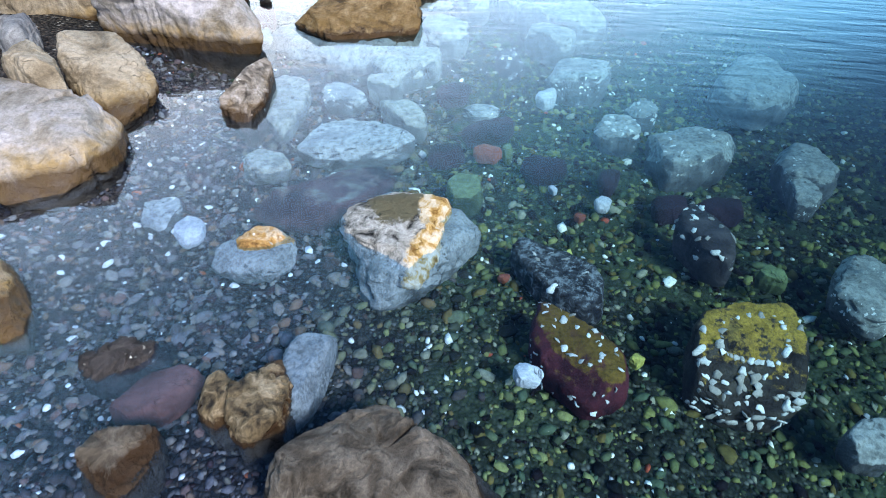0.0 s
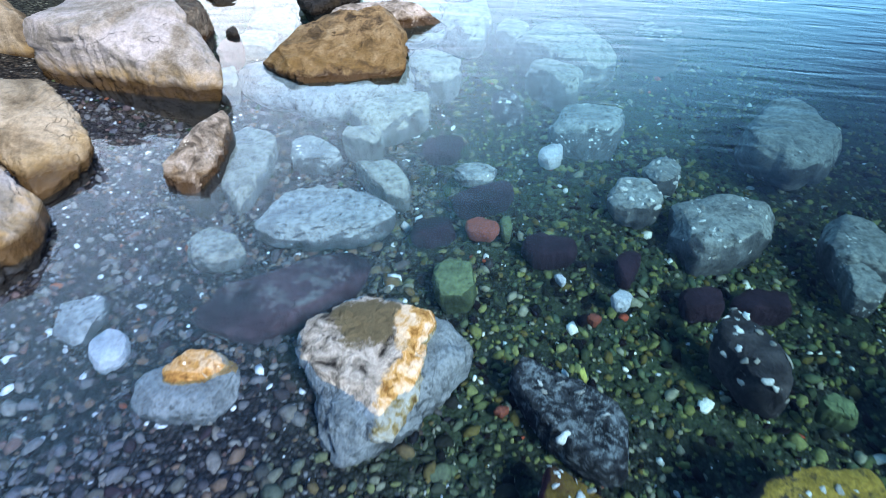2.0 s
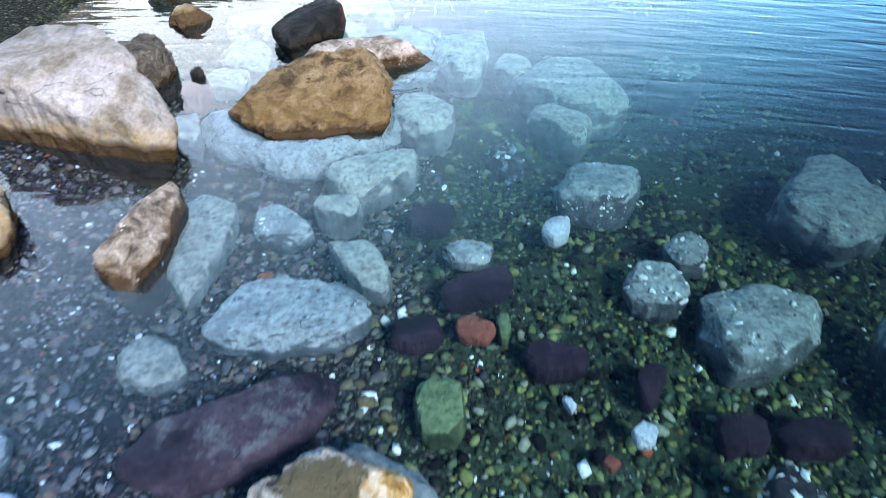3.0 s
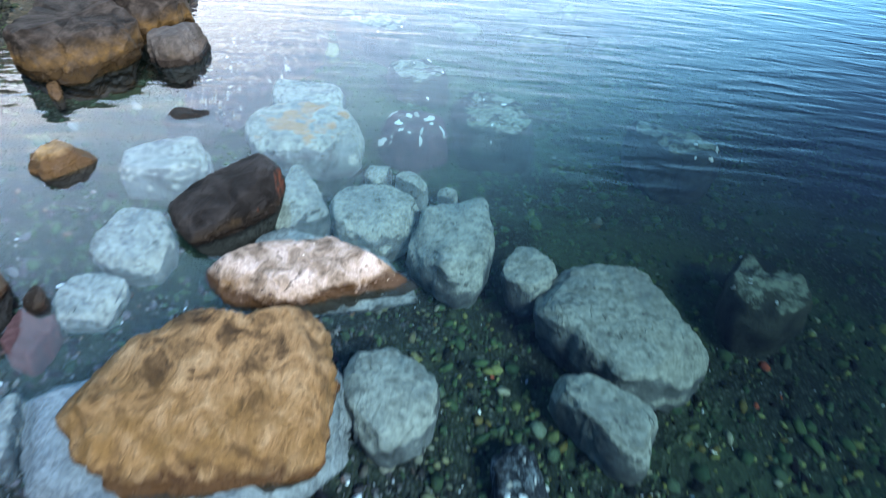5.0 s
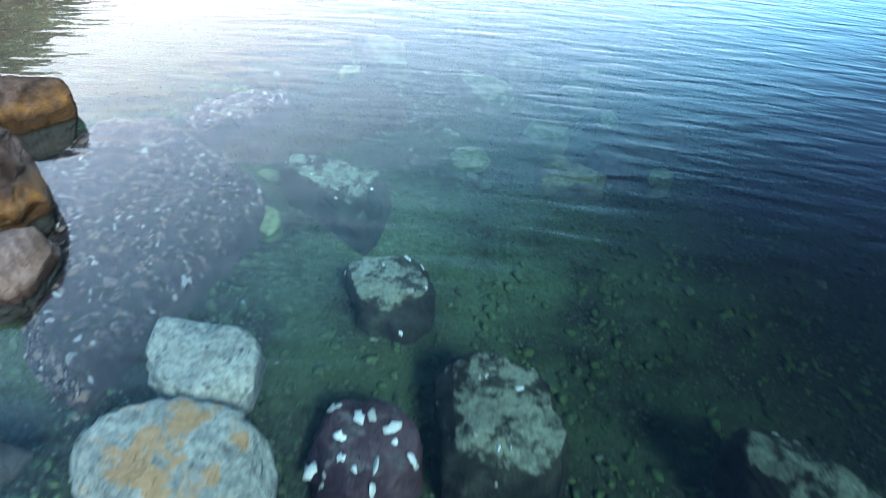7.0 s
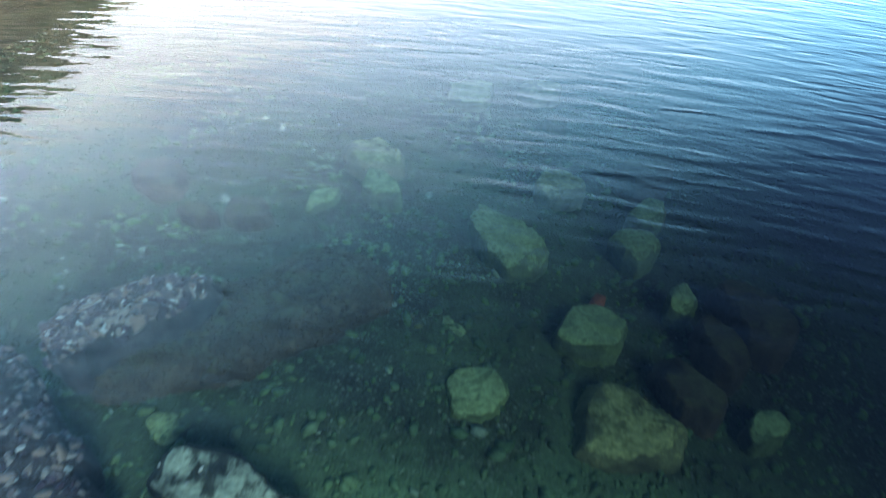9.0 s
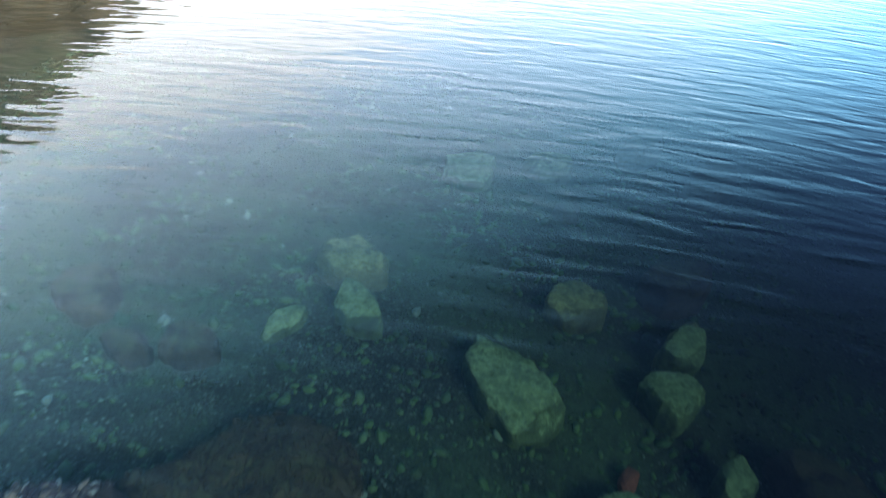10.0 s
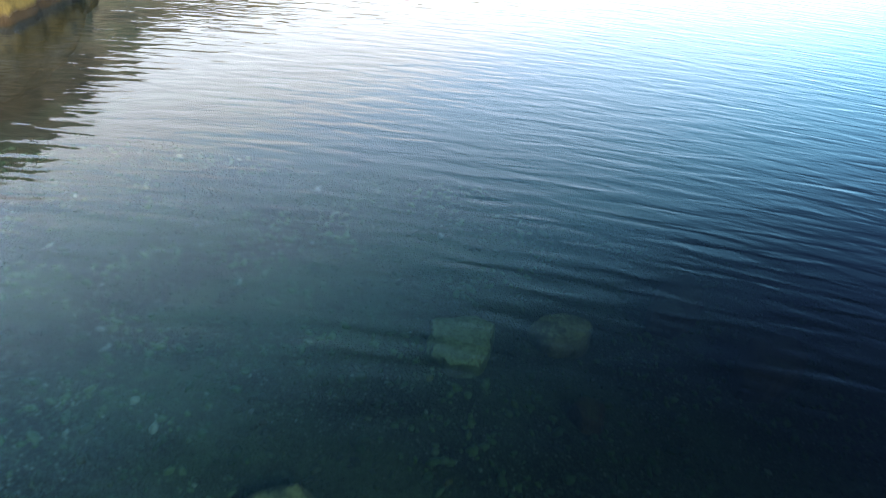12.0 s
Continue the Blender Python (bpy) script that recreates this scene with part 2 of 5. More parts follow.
SILT = (0.225, 0.215, 0.172)
ROCKS = {
    "pale": rock_material("pale_limestone", (0.28, 0.26, 0.268), (0.205, 0.186, 0.172), (0.10, 0.082, 0.06), tide=True, reach_up=0.19, gold=(0.235, 0.155, 0.055)),
    "ochre": rock_material("ochre_rock", (0.25, 0.212, 0.165), (0.175, 0.14, 0.098), (0.075, 0.056, 0.036), tide=True, reach_up=0.15, gold=(0.22, 0.145, 0.05)),
    "tan": rock_material("tan_rock", (0.245, 0.185, 0.11), (0.165, 0.11, 0.054), (0.032, 0.021, 0.011), tide=True, gold=(0.105, 0.066, 0.024), weed=0.9, reach_up=0.19, grain=2.6, pits=0.9, bias=0.03, wet_top=0.05),
    "central": rock_material("crusted_grey_rock", (0.40, 0.395, 0.38), (0.22, 0.215, 0.20), (0.015, 0.015, 0.016), grain=3.6, pits=0.9, cap=(0.088, 0.08, 0.052), bias=-0.01, vein=(0.0, 0.065), cap_at=(0.0, 1.66, 0.13)),
    "foot": rock_material("silted_rock_foot", (0.26, 0.26, 0.24), (0.17, 0.17, 0.155), (0.05, 0.05, 0.045), grain=1.8, silt=(0.22, 0.215, 0.195), silt_cover=1.05, pits=0.8),
    "grey": rock_material("grey_rock", (0.216, 0.216, 0.223), (0.151, 0.151, 0.158), (0.086, 0.086, 0.094)),
    "brown": rock_material("brown_rock", (0.125, 0.110, 0.094), (0.060, 0.051, 0.042), (0.012, 0.010, 0.008), tide=True, gold=(0.11, 0.075, 0.04), weed=0.2, grain=2.6, pits=0.8, wet_top=0.045),
    "dark": rock_material("dark_rock", (0.021, 0.021, 0.022), (0.0085, 0.0085, 0.009), (0.003, 0.003, 0.003), tide=True, gold=(0.03, 0.019, 0.006), weed=0.5, reach_up=0.08, grain=2.2, pits=0.5, rust=0.8, gloss=0.6, wet_tone=(0.007, 0.0062, 0.0058), wet_top=0.05),
    "darkgold": rock_material("weedy_dark_rock", (0.050, 0.043, 0.038), (0.022, 0.0185, 0.016), (0.006, 0.005, 0.004), tide=True, grain=2.4, pits=0.6, gold=(0.115, 0.068, 0.019), weed=0.9, reach_up=0.20, gloss=0.7, wet_tone=(0.010, 0.007, 0.004)),
    "barnacled": rock_material("barnacled_rock", (0.38, 0.34, 0.32), (0.20, 0.168, 0.14), (0.05, 0.04, 0.032), tide=True, crust=0.15, pits=0.8, gold=(0.11, 0.07, 0.03), weed=0.9, reach_up=0.085, grain=2.2, wet_top=0.06),
    "mottled": rock_material("mottled_rock", (0.30, 0.24, 0.165), (0.12, 0.09, 0.052), (0.014, 0.011, 0.009), tide=True, gold=(0.14, 0.09, 0.04), weed=0.15, reach_up=0.05, grain=3.4, bias=0.03, pits=0.9, wet_top=0.025),
    "silted": rock_material("silted_stone", (0.17, 0.17, 0.15), (0.10, 0.10, 0.09), (0.04, 0.04, 0.035), silt=SILT, silt_cover=0.95, pits=0.8),
    "silted_grey": rock_material("silted_grey_stone", (0.14, 0.14, 0.135), (0.08, 0.08, 0.078), (0.035, 0.035, 0.032), silt=(0.24, 0.24, 0.215), silt_cover=0.85, crust=0.1, pits=0.8),
    "patchy": rock_material("patchy_dark_stone", (0.05, 0.05, 0.035), (0.026, 0.026, 0.02), (0.011, 0.012, 0.009), silt=(0.18, 0.185, 0.13), silt_cover=0.28),
    "speckled": rock_material("speckled_dark_stone", (0.26, 0.27, 0.26), (0.05, 0.05, 0.05), (0.012, 0.012, 0.013), grain=6.0, bias=0.05, silt=(0.24, 0.25, 0.23), silt_cover=0.12),
    "green": rock_material("algae_stone", (0.085, 0.105, 0.045), (0.055, 0.07, 0.032), (0.025, 0.032, 0.016), silt=(0.12, 0.148, 0.068), silt_cover=0.6, pits=0.6),
    "olive": rock_material("olive_stone", (0.11, 0.105, 0.05), (0.07, 0.07, 0.035), (0.03, 0.03, 0.018), silt=(0.15, 0.145, 0.06), silt_cover=0.35),
    "umber": rock_material("umber_stone", (0.06, 0.042, 0.025), (0.03, 0.022, 0.014), (0.012, 0.009, 0.006), silt=(0.045, 0.04, 0.02), silt_cover=0.3, pits=0.5),
    "purple": rock_material("purple_stone", (0.085, 0.05, 0.052), (0.045, 0.025, 0.028), (0.016, 0.010, 0.012), silt=(0.11, 0.09, 0.08), silt_cover=0.15, pits=0.5),
    "maroon": rock_material("maroon_slab", (0.085, 0.022, 0.026), (0.05, 0.014, 0.018), (0.022, 0.009, 0.012), silt=(0.11, 0.065, 0.014), silt_cover=0.42, grain=1.8),
    "yellowed": rock_material("yellowed_block", (0.07, 0.06, 0.045), (0.035, 0.03, 0.025), (0.016, 0.013, 0.012), silt=(0.32, 0.20, 0.035), silt_cover=0.36, grain=2.4, pits=0.9),
    "weedy": rock_material("yellow_weed_rock", (0.17, 0.135, 0.05), (0.115, 0.088, 0.03), (0.045, 0.033, 0.014), tide=True, gold=(0.15, 0.11, 0.03), weed=0.9, reach_up=0.3),
    "slate": rock_material("slate_boulder", (0.085, 0.080, 0.078), (0.048, 0.045, 0.043), (0.02, 0.02, 0.018), tide=True, gold=(0.06, 0.038, 0.014), weed=0.3, wet_tone=(0.010, 0.008, 0.007), wet_top=0.06),
    "dusk": rock_material("dusky_stone", (0.038, 0.022, 0.028), (0.022, 0.013, 0.017), (0.011, 0.008, 0.009)),
    "brick": rock_material("brick_stone", (0.23, 0.075, 0.045), (0.17, 0.052, 0.032), (0.10, 0.034, 0.022)),
    "yellow": rock_material("yellow_stone", (0.42, 0.40, 0.09), (0.32, 0.30, 0.07), (0.20, 0.18, 0.05)),
    "red": rock_material("red_stone", (0.15, 0.072, 0.06), (0.11, 0.05, 0.042), (0.06, 0.028, 0.025)),
    "white": rock_material("white_stone", (0.46, 0.46, 0.45), (0.39, 0.39, 0.38), (0.27, 0.27, 0.26)),
    "rusty": rock_material("rusty_gold_rock", (0.50, 0.41, 0.31), (0.34, 0.20, 0.07), (0.12, 0.06, 0.025), grain=3.0, pits=0.7),
    "sandy": rock_material("orange_patched_stone", (0.17, 0.17, 0.15), (0.10, 0.10, 0.09), (0.04, 0.04, 0.035), silt=SILT, silt_cover=0.9, pits=0.8, cap=(0.26, 0.14, 0.06)),
    "ledge": rock_material("dark_ledge", (0.045, 0.032, 0.03), (0.024, 0.017, 0.017), (0.010, 0.008, 0.008), grain=2.5, pits=0.5),
    "shelly": rock_material("dark_shelly_rock", (0.07, 0.062, 0.06), (0.038, 0.034, 0.034), (0.018, 0.016, 0.016), crust=0.25, grain=2.0, pits=0.6),
}


def pebble_material(name, single=False, weedy=0.0):
    """Wet beach stones: lilac, pink and grey in the shallows, filmed with green algae further down. single: each stone is an object of its own."""
    n = Nodes(name)
    pos = n.node("NewGeometry", 0)
    isle = n.node("ObjectInfo", 5) if single else n.node("NewGeometry", 8)
    x = n.node("SeparateXYZ", 0, Vector=pos)
    bare = n.ramp(isle, [(0.0, (0.126, 0.117, 0.113)), (0.10, (0.067, 0.0586, 0.0586)), (0.22, (0.159, 0.138, 0.117)), (0.30, (0.0209, 0.0188, 0.0209)), (0.42, (0.1, 0.0921, 0.0963)), (0.52, (0.142, 0.0921, 0.0628)), (0.60, (0.0419, 0.0356, 0.0356)),
                         (0.68, (0.126, 0.0795, 0.067)), (0.76, (0.0921, 0.0837, 0.067)), (0.86, (0.193, 0.176, 0.151)), (0.92, (0.0335, 0.0209, 0.023)), (0.972, (0.648, 0.648, 0.616)), (0.994, (0.231, 0.0711, 0.0335))], "CONSTANT")
    mossy = n.ramp(isle, [(0.0, (0.0796, 0.0936, 0.0351)), (0.10, (0.0328, 0.0421, 0.0211)), (0.22, (0.131, 0.135, 0.0421)), (0.32, (0.00504, 0.00576, 0.00504)), (0.44, (0.0749, 0.0936, 0.0468)), (0.54, (0.0936, 0.0749, 0.0234)), (0.62, (0.0108, 0.0126, 0.00792)),
                          (0.70, (0.0515, 0.0749, 0.0421)), (0.78, (0.159, 0.169, 0.0608)), (0.85, (0.00792, 0.00576, 0.00648)), (0.92, (0.196, 0.196, 0.131)), (0.975, (0.624, 0.624, 0.516)), (0.993, (0.257, 0.0562, 0.0281))], "CONSTANT")
    fine = n.noise(pos, 60.0, 4, 0.7)
    patch = n.noise(pos, 1.6, 5, 0.6)
    grown = n.span(n.math("ADD", x, n.math("MULTIPLY", n.math("SUBTRACT", patch, 0.5), 2.0)), -0.35, 0.35)
    colour = n.mix(grown, bare, mossy)
    colour = n.mix(0.8, colour, n.ramp(fine, [(0.3, 0.3), (0.62, 0.9)]), "MULTIPLY")
    if weedy > 0:
        growth = n.ramp(n.noise(pos, 1.5, 6, 0.65, 0.8), [(0.38, (0.011, 0.018, 0.011)), (0.50, (0.028, 0.050, 0.024)), (0.62, (0.052, 0.085, 0.034))])
        colour = n.mix(weedy, colour, n.mix(0.6, growth, n.ramp(fine, [(0.3, 0.3), (0.65, 1.0)]), "MULTIPLY"))
        colour = green_silt(n, pos, colour, fine)
    n.put(n.bsdf.inputs["Base Color"], colour)
    n.bsdf.inputs["Roughness"].default_value = 0.6
    n.bsdf.inputs["Specular IOR Level"].default_value = 0.02
    n.put(n.bsdf.inputs["Normal"], n.bump(fine, 0.006, 0.6))
    return n.m


def green_silt(n, pos, colour, fine):
    """Bright green silt that lies in the hollow beyond the last boulders."""
    x, y = n.node("SeparateXYZ", 0, Vector=pos), n.node("SeparateXYZ", 1, Vector=pos)
    far = n.math("MULTIPLY", n.span(y, 5.9, 7.0), n.span(y, 8.3, 7.1))
    across = n.math("MULTIPLY", n.span(x, -1.1, -0.4), n.span(x, 1.7, 0.6))
    lies = n.math("MULTIPLY", n.math("MULTIPLY", far, across), n.span(n.noise(pos, 2.2, 7, 0.7), 0.36, 0.58, 0.1, 1.0))
    return n.mix(lies, colour, n.mix(0.8, (0.078, 0.118, 0.058), n.ramp(fine, [(0.34, 0.25), (0.62, 1.0)]), "MULTIPLY"))


def seabed_material():
    n = Nodes("seabed_gravel")
    pos = n.node("NewGeometry", 0)
    cell = n.node("TexVoronoi", 1, Vector=pos, Scale=64.0)
    dist = n.node("TexVoronoi", 0, Vector=pos, Scale=64.0)
    # near-black tones and darkened cell rims put the shade between stones into the colour
    tone = n.ramp(n.node("SeparateColor", 0, Color=cell), [(0.0, (0.010, 0.011, 0.010)), (0.4, (0.020, 0.023, 0.018)), (0.75, (0.04, 0.042, 0.032)), (0.95, (0.09, 0.09, 0.07))], "CONSTANT")
    tone = n.mix(1.0, tone, n.ramp(dist, [(0.25, 1.0), (0.7, 0.35)]), "MULTIPLY")
    patch = n.noise(pos, 1.1, 6, 0.6)
    tone = n.mix(n.math("MULTIPLY", n.span(patch, 0.42, 0.60, 0.1, 0.85), n.span(n.node("SeparateXYZ", 2, Vector=pos), -0.05, -0.16)), tone, n.mix(0.7, (0.036, 0.050, 0.025), n.ramp(n.noise(pos, 24.0, 5, 0.7), [(0.35, 0.2), (0.62, 1.0)]), "MULTIPLY"))
    gravel = n.ramp(n.node("SeparateColor", 0, Color=cell), [(0.0, (0.012, 0.011, 0.012)), (0.3, (0.026, 0.024, 0.025)), (0.6, (0.042, 0.037, 0.035)), (0.85, (0.06, 0.046, 0.038)), (0.96, (0.17, 0.165, 0.16))], "CONSTANT")
    gravel = n.mix(1.0, gravel, n.ramp(dist, [(0.25, 1.0), (0.7, 0.35)]), "MULTIPLY")
    bare = n.math("MULTIPLY", n.span(n.math("ADD", n.node("SeparateXYZ", 0, Vector=pos), n.math("MULTIPLY", n.math("SUBTRACT", patch, 0.5), 1.6)), 0.3, -0.4), n.span(n.node("SeparateXYZ", 1, Vector=pos), 4.6, 3.0))
    tone = n.mix(bare, tone, gravel)
    tone = green_silt(n, pos, tone, n.noise(pos, 30.0, 6, 0.75))
    n.put(n.bsdf.inputs["Base Color"], tone)
    n.bsdf.inputs["Roughness"].default_value = 0.8
    n.bsdf.inputs["Specular IOR Level"].default_value = 0.02
    n.put(n.bsdf.inputs["Normal"], n.bump(dist, -0.01, 0.8))
    return n.m


def water_material():
    """Clear sea water over a falling bed: it takes out more light where it is deeper, and mirrors the sky by Fresnel's law."""
    n = Nodes("sea_water")
    pos = n.node("NewGeometry", 0)
    x, y = n.node("SeparateXYZ", 0, Vector=pos), n.node("SeparateXYZ", 1, Vector=pos)
    bend = n.math("ADD", n.math("MULTIPLY", n.math("MULTIPLY", x, x), 0.028), y)
    turned = n.node("CombineXYZ", X=n.math("MULTIPLY", x, 0.2), Y=n.math("ADD", bend, n.math("MULTIPLY", x, 0.02)))
    crossed = n.node("CombineXYZ", X=n.math("MULTIPLY", x, 0.3), Y=n.math("ADD", bend, n.math("MULTIPLY", x, 0.22)), Z=7.0)
    swell = n.noise(turned, 11.0, 1, 0.4, 0.5)
    chop = n.noise(crossed, 14.0, 1, 0.5, 0.4)
    ripple = n.noise(turned, 24.0, 1, 0.5, 0.5)
    breeze = n.span(n.math("ADD", x, n.math("MULTIPLY", n.noise(pos, 0.5, 2, 0.5), 3.0)), -0.5, 4.5, 0.9, 1.2)
    open_sea = n.span(y, 1.0, 5.5, 0.22, 1.0)
    height = n.math("ADD", n.math("MULTIPLY", swell, 1.15), n.math("MULTIPLY", n.math("ADD", n.math("MULTIPLY", chop, 0.45), n.math("MULTIPLY", ripple, 0.05)), breeze))
    wave = n.bump(n.math("MULTIPLY", height, open_sea), 0.0037, 1.0)
    depth = n.math("ADD", n.math("MULTIPLY", x, 0.17), n.math("MULTIPLY", y, 0.08))
    # darker with depth; the shallow end's blue is painted in for mirrored sky
    tint = n.ramp(n.span(depth, 0.0, 1.6), [(0.0, (0.68, 0.80, 0.98)), (0.14, (0.67, 0.84, 0.95)), (0.25, (0.53, 0.71, 0.78)), (0.37, (0.37, 0.52, 0.56)), (0.5, (0.25, 0.36, 0.37)), (0.65, (0.12, 0.18, 0.20)), (1.0, (0.008, 0.02, 0.03))])
    clear = n.node("BsdfTransparent", Color=tint)
    murk = n.node("BsdfDiffuse", Color=(0.012, 0.065, 0.060))
    silt = n.math("MULTIPLY", n.span(y, 4.0, 11.0, 0.0, 0.03), n.span(x, 1.0, -1.0))
    body = n.node("MixShader", i0=silt, i1=clear, i2=murk)
    gloss = n.node("BsdfGlossy", Color=(1, 1, 1), Roughness=0.012, Normal=wave)
    slant = n.math("POWER", n.node("LayerWeight", 1, Blend=0.5, Normal=wave), 5.0)
    n.put(n.out.inputs["Surface"], n.node("MixShader", i0=n.math("ADD", n.math("MULTIPLY", slant, 0.98), 0.018), i1=body, i2=gloss))
    return n.m


def bluff_material():
    n = Nodes("bluff_earth")
    pos = n.node("NewGeometry", 0)
    big, fine = n.noise(pos, 0.35, 8, 0.65), n.noise(pos, 3.0, 6, 0.7)
    colour = n.ramp(big, [(0.38, (0.10, 0.085, 0.04)), (0.48, (0.21, 0.165, 0.085)), (0.6, (0.31, 0.25, 0.145))])
    colour = n.mix(0.6, colour, n.ramp(fine, [(0.3, 0.4), (0.65, 1.0)]), "MULTIPLY")
    n.put(n.bsdf.inputs["Base Color"], colour)
    n.bsdf.inputs["Roughness"].default_value = 0.9
    n.put(n.bsdf.inputs["Normal"], n.bump(fine, 0.3, 0.8))
    return n.m


# ---- shapes ----
def mesh_object(name, verts, faces, material, smooth=True, parent=None):
    me = bpy.data.meshes.new(name)
    me.from_pydata([tuple(v) for v in verts], [], [tuple(f) for f in faces])
    me.materials.append(material)
    if smooth:
        me.shade_smooth()
    ob = new(name, me)
    if parent:
        ob.parent = parent
    return ob


def rounded(corners, times):
    """Cuts the corners of a closed outline."""
    p = np.array(corners, float)
    for _ in range(times):
        q = np.roll(p, -1, 0)
        p = np.stack([p * 0.86 + q * 0.14, p * 0.14 + q * 0.86], 1).reshape(-1, 2)
    return p


def reach(outline, centre, angles):
    """How far the outline lies from its centre, at each angle."""
    p = outline - centre
    a = np.arctan2(p[:, 1], p[:, 0])
    r = np.hypot(p[:, 0], p[:, 1])
    order = np.argsort(a)
    return np.interp(angles, a[order], r[order], period=2 * math.pi)


def ripples(points, scale, shift, octaves):
    """Smooth noise at each point."""
    total = np.zeros(len(points))
    for times, weight in octaves:
        q = points * (scale * times) + shift
        total += weight * np.array([noise.noise(p) for p in q])
    return total


def shards(points, count, rng, stretch):
    """Splits space into blunt blocks: for each point its block's own step, and how near it lies to a joint between two."""
    seeds = rng.uniform(points.min(0), points.max(0), (count, 3))
    steps = rng.normal(0, 1, count)
    d = np.sqrt((((points[:, None, :] - seeds[None]) * stretch) ** 2).sum(-1))
    order = np.argpartition(d, 2, axis=1)[:, :2]
    near = np.take_along_axis(d, order, 1)
    swap = near[:, 0] > near[:, 1]
    first = np.where(swap, order[:, 1], order[:, 0])
    return steps[first], np.abs(near[:, 1] - near[:, 0])


def rock(name, corners, base, top, material, seed, seg=64, rings=26, block=0.24, tilt=(0.0, 0.0), rough=0.09, chips=9, facets=0, wobble=0.4, broken=1.0, faces_cut=(), taper=0.3):
    """A weathered rock over an outline: blunt sides, a tilted top, hard broken faces, joints and an uneven skin."""
    rng = np.random.default_rng(seed)
    centre = np.array(corners, float).mean(0)
    line = rounded(corners, 1)
    dense = np.concatenate([line + (np.roll(line, -1, 0) - line) * k for k in (0.0, 0.25, 0.5, 0.75)])
    th = np.linspace(-math.pi, math.pi, seg, endpoint=False)
    r = reach(dense, centre, th)
    r = r * np.array([1 + wobble * 0.10 * noise.noise(Vector((math.cos(a) * 1.7, math.sin(a) * 1.7, seed))) + wobble * 0.12 * noise.noise(Vector((math.cos(a) * 4, math.sin(a) * 4, seed))) + 0.05 * noise.noise(Vector((math.cos(a) * 11, math.sin(a) * 11, seed))) for a in th])
    ph = np.linspace(-math.pi / 2, math.pi / 2, rings)[1:-1]
    cz, sz = np.cos(ph) ** block, np.sign(np.sin(ph)) * np.abs(np.sin(ph)) ** 0.8
    mid, half = (base + top) / 2, (top - base) / 2
    cz = cz * (1 - taper * np.maximum(-sz, 0))
    x = centre[0] + np.outer(cz, r * np.cos(th))
    y = centre[1] + np.outer(cz, r * np.sin(th))
    z = mid + half * np.outer(sz, np.ones(seg))
    z += np.maximum(np.outer(sz, np.ones(seg)), 0) * ((x - centre[0]) * tilt[0] + (y - centre[1]) * tilt[1])
    v = np.stack([x, y, z], -1).reshape(-1, 3)
    v = np.concatenate([v, [[*centre, base], [*centre, top]]])
    size = float(np.mean(r))
    mid_point = np.array([*centre, mid])
    cuts = [(rng.uniform(0, 2 * math.pi), rng.uniform(8, 50), rng.uniform(0.84, 0.97)) for _ in range(chips)]
    cuts += [(rng.uniform(0, 2 * math.pi), rng.uniform(28, 72), rng.uniform(0.76, 0.92)) for _ in range(facets)]
    cuts += [(radians(a), e, depth) for a, e, depth in faces_cut]
    for a, e, depth in cuts:
        e = radians(e)
        d = np.array([math.cos(a) * math.cos(e), math.sin(a) * math.cos(e), math.sin(e)])
        far = (v - mid_point) @ d
        v -= np.outer(np.maximum(far - far.max() * depth, 0), d)
    high = v[:, 2].max()
    v[:, 2] = np.where(v[:, 2] > mid, mid + (v[:, 2] - mid) * (top - mid) / (high - mid), v[:, 2])
    out = v - mid_point
    out /= np.linalg.norm(out, axis=1, keepdims=True) + 1e-9
    unit = (v - mid_point) / size
    shift = rng.uniform(-50, 50, 3)
    warp = np.stack([ripples(unit, 2.0, shift + 9 * k, ((1, 0.16), (3, 0.07), (9, 0.03))) for k in range(3)], -1)
    lean = np.array([1.0, rng.uniform(0.6, 1.0), rng.uniform(1.0, 2.2)])
    amount = ripples(unit, 1.0, shift, ((1.3, 0.45), (3.1, 0.40), (7.0, 0.28), (15.0, 0.12))[:4 if seg > 110 else 3])
    for count, step, groove, width in ((12, 0.34, 0.55, 0.035), (60, 0.15, 0.28, 0.03)):
        height, joint = shards(unit + warp, count, rng, lean)
        gate = np.clip(ripples(unit, 1.7, shift + count, ((1, 1.6),)) + 0.35, 0, 1)
        amount += broken * (height * step - gate * groove * np.exp(-(joint / width) ** 2))
    v += out * (amount * rough * size)[:, None]
    faces = []
    rows_n = rings - 2
    for i in range(rows_n - 1):
        for j in range(seg):
            k = (j + 1) % seg
            faces.append((i * seg + j, i * seg + k, (i + 1) * seg + k, (i + 1) * seg + j))
    south, north = rows_n * seg, rows_n * seg + 1
    for j in range(seg):
        k = (j + 1) % seg
        faces.append((south, k, j))
        faces.append((north, (rows_n - 1) * seg + j, (rows_n - 1) * seg + k))
    return mesh_object(name, v, faces, material)


def bed(x, y):
    """The height of the sea bed."""
    x, y = np.asarray(x, float), np.asarray(y, float)
    z = -0.13 - 0.095 * np.clip(x + 0.8, 0, 4) - 0.03 * np.clip(y - 1, 0, 5) - 0.10 * np.clip(y - 6, 0, 12) - 0.05 * np.clip(x - 3.2, 0, 60) - 0.05 * np.clip(y - 18, 0, 60)
    shore = -1.25 - 0.12 * np.clip(y - 3, 0, 4) - 1.6 * np.clip(y - 7.3, 0, 4)
    return z + 0.22 * np.clip(shore - x, 0, 6) + 0.04 * np.sin(x * 2.3 + y) * np.sin(y * 1.7)


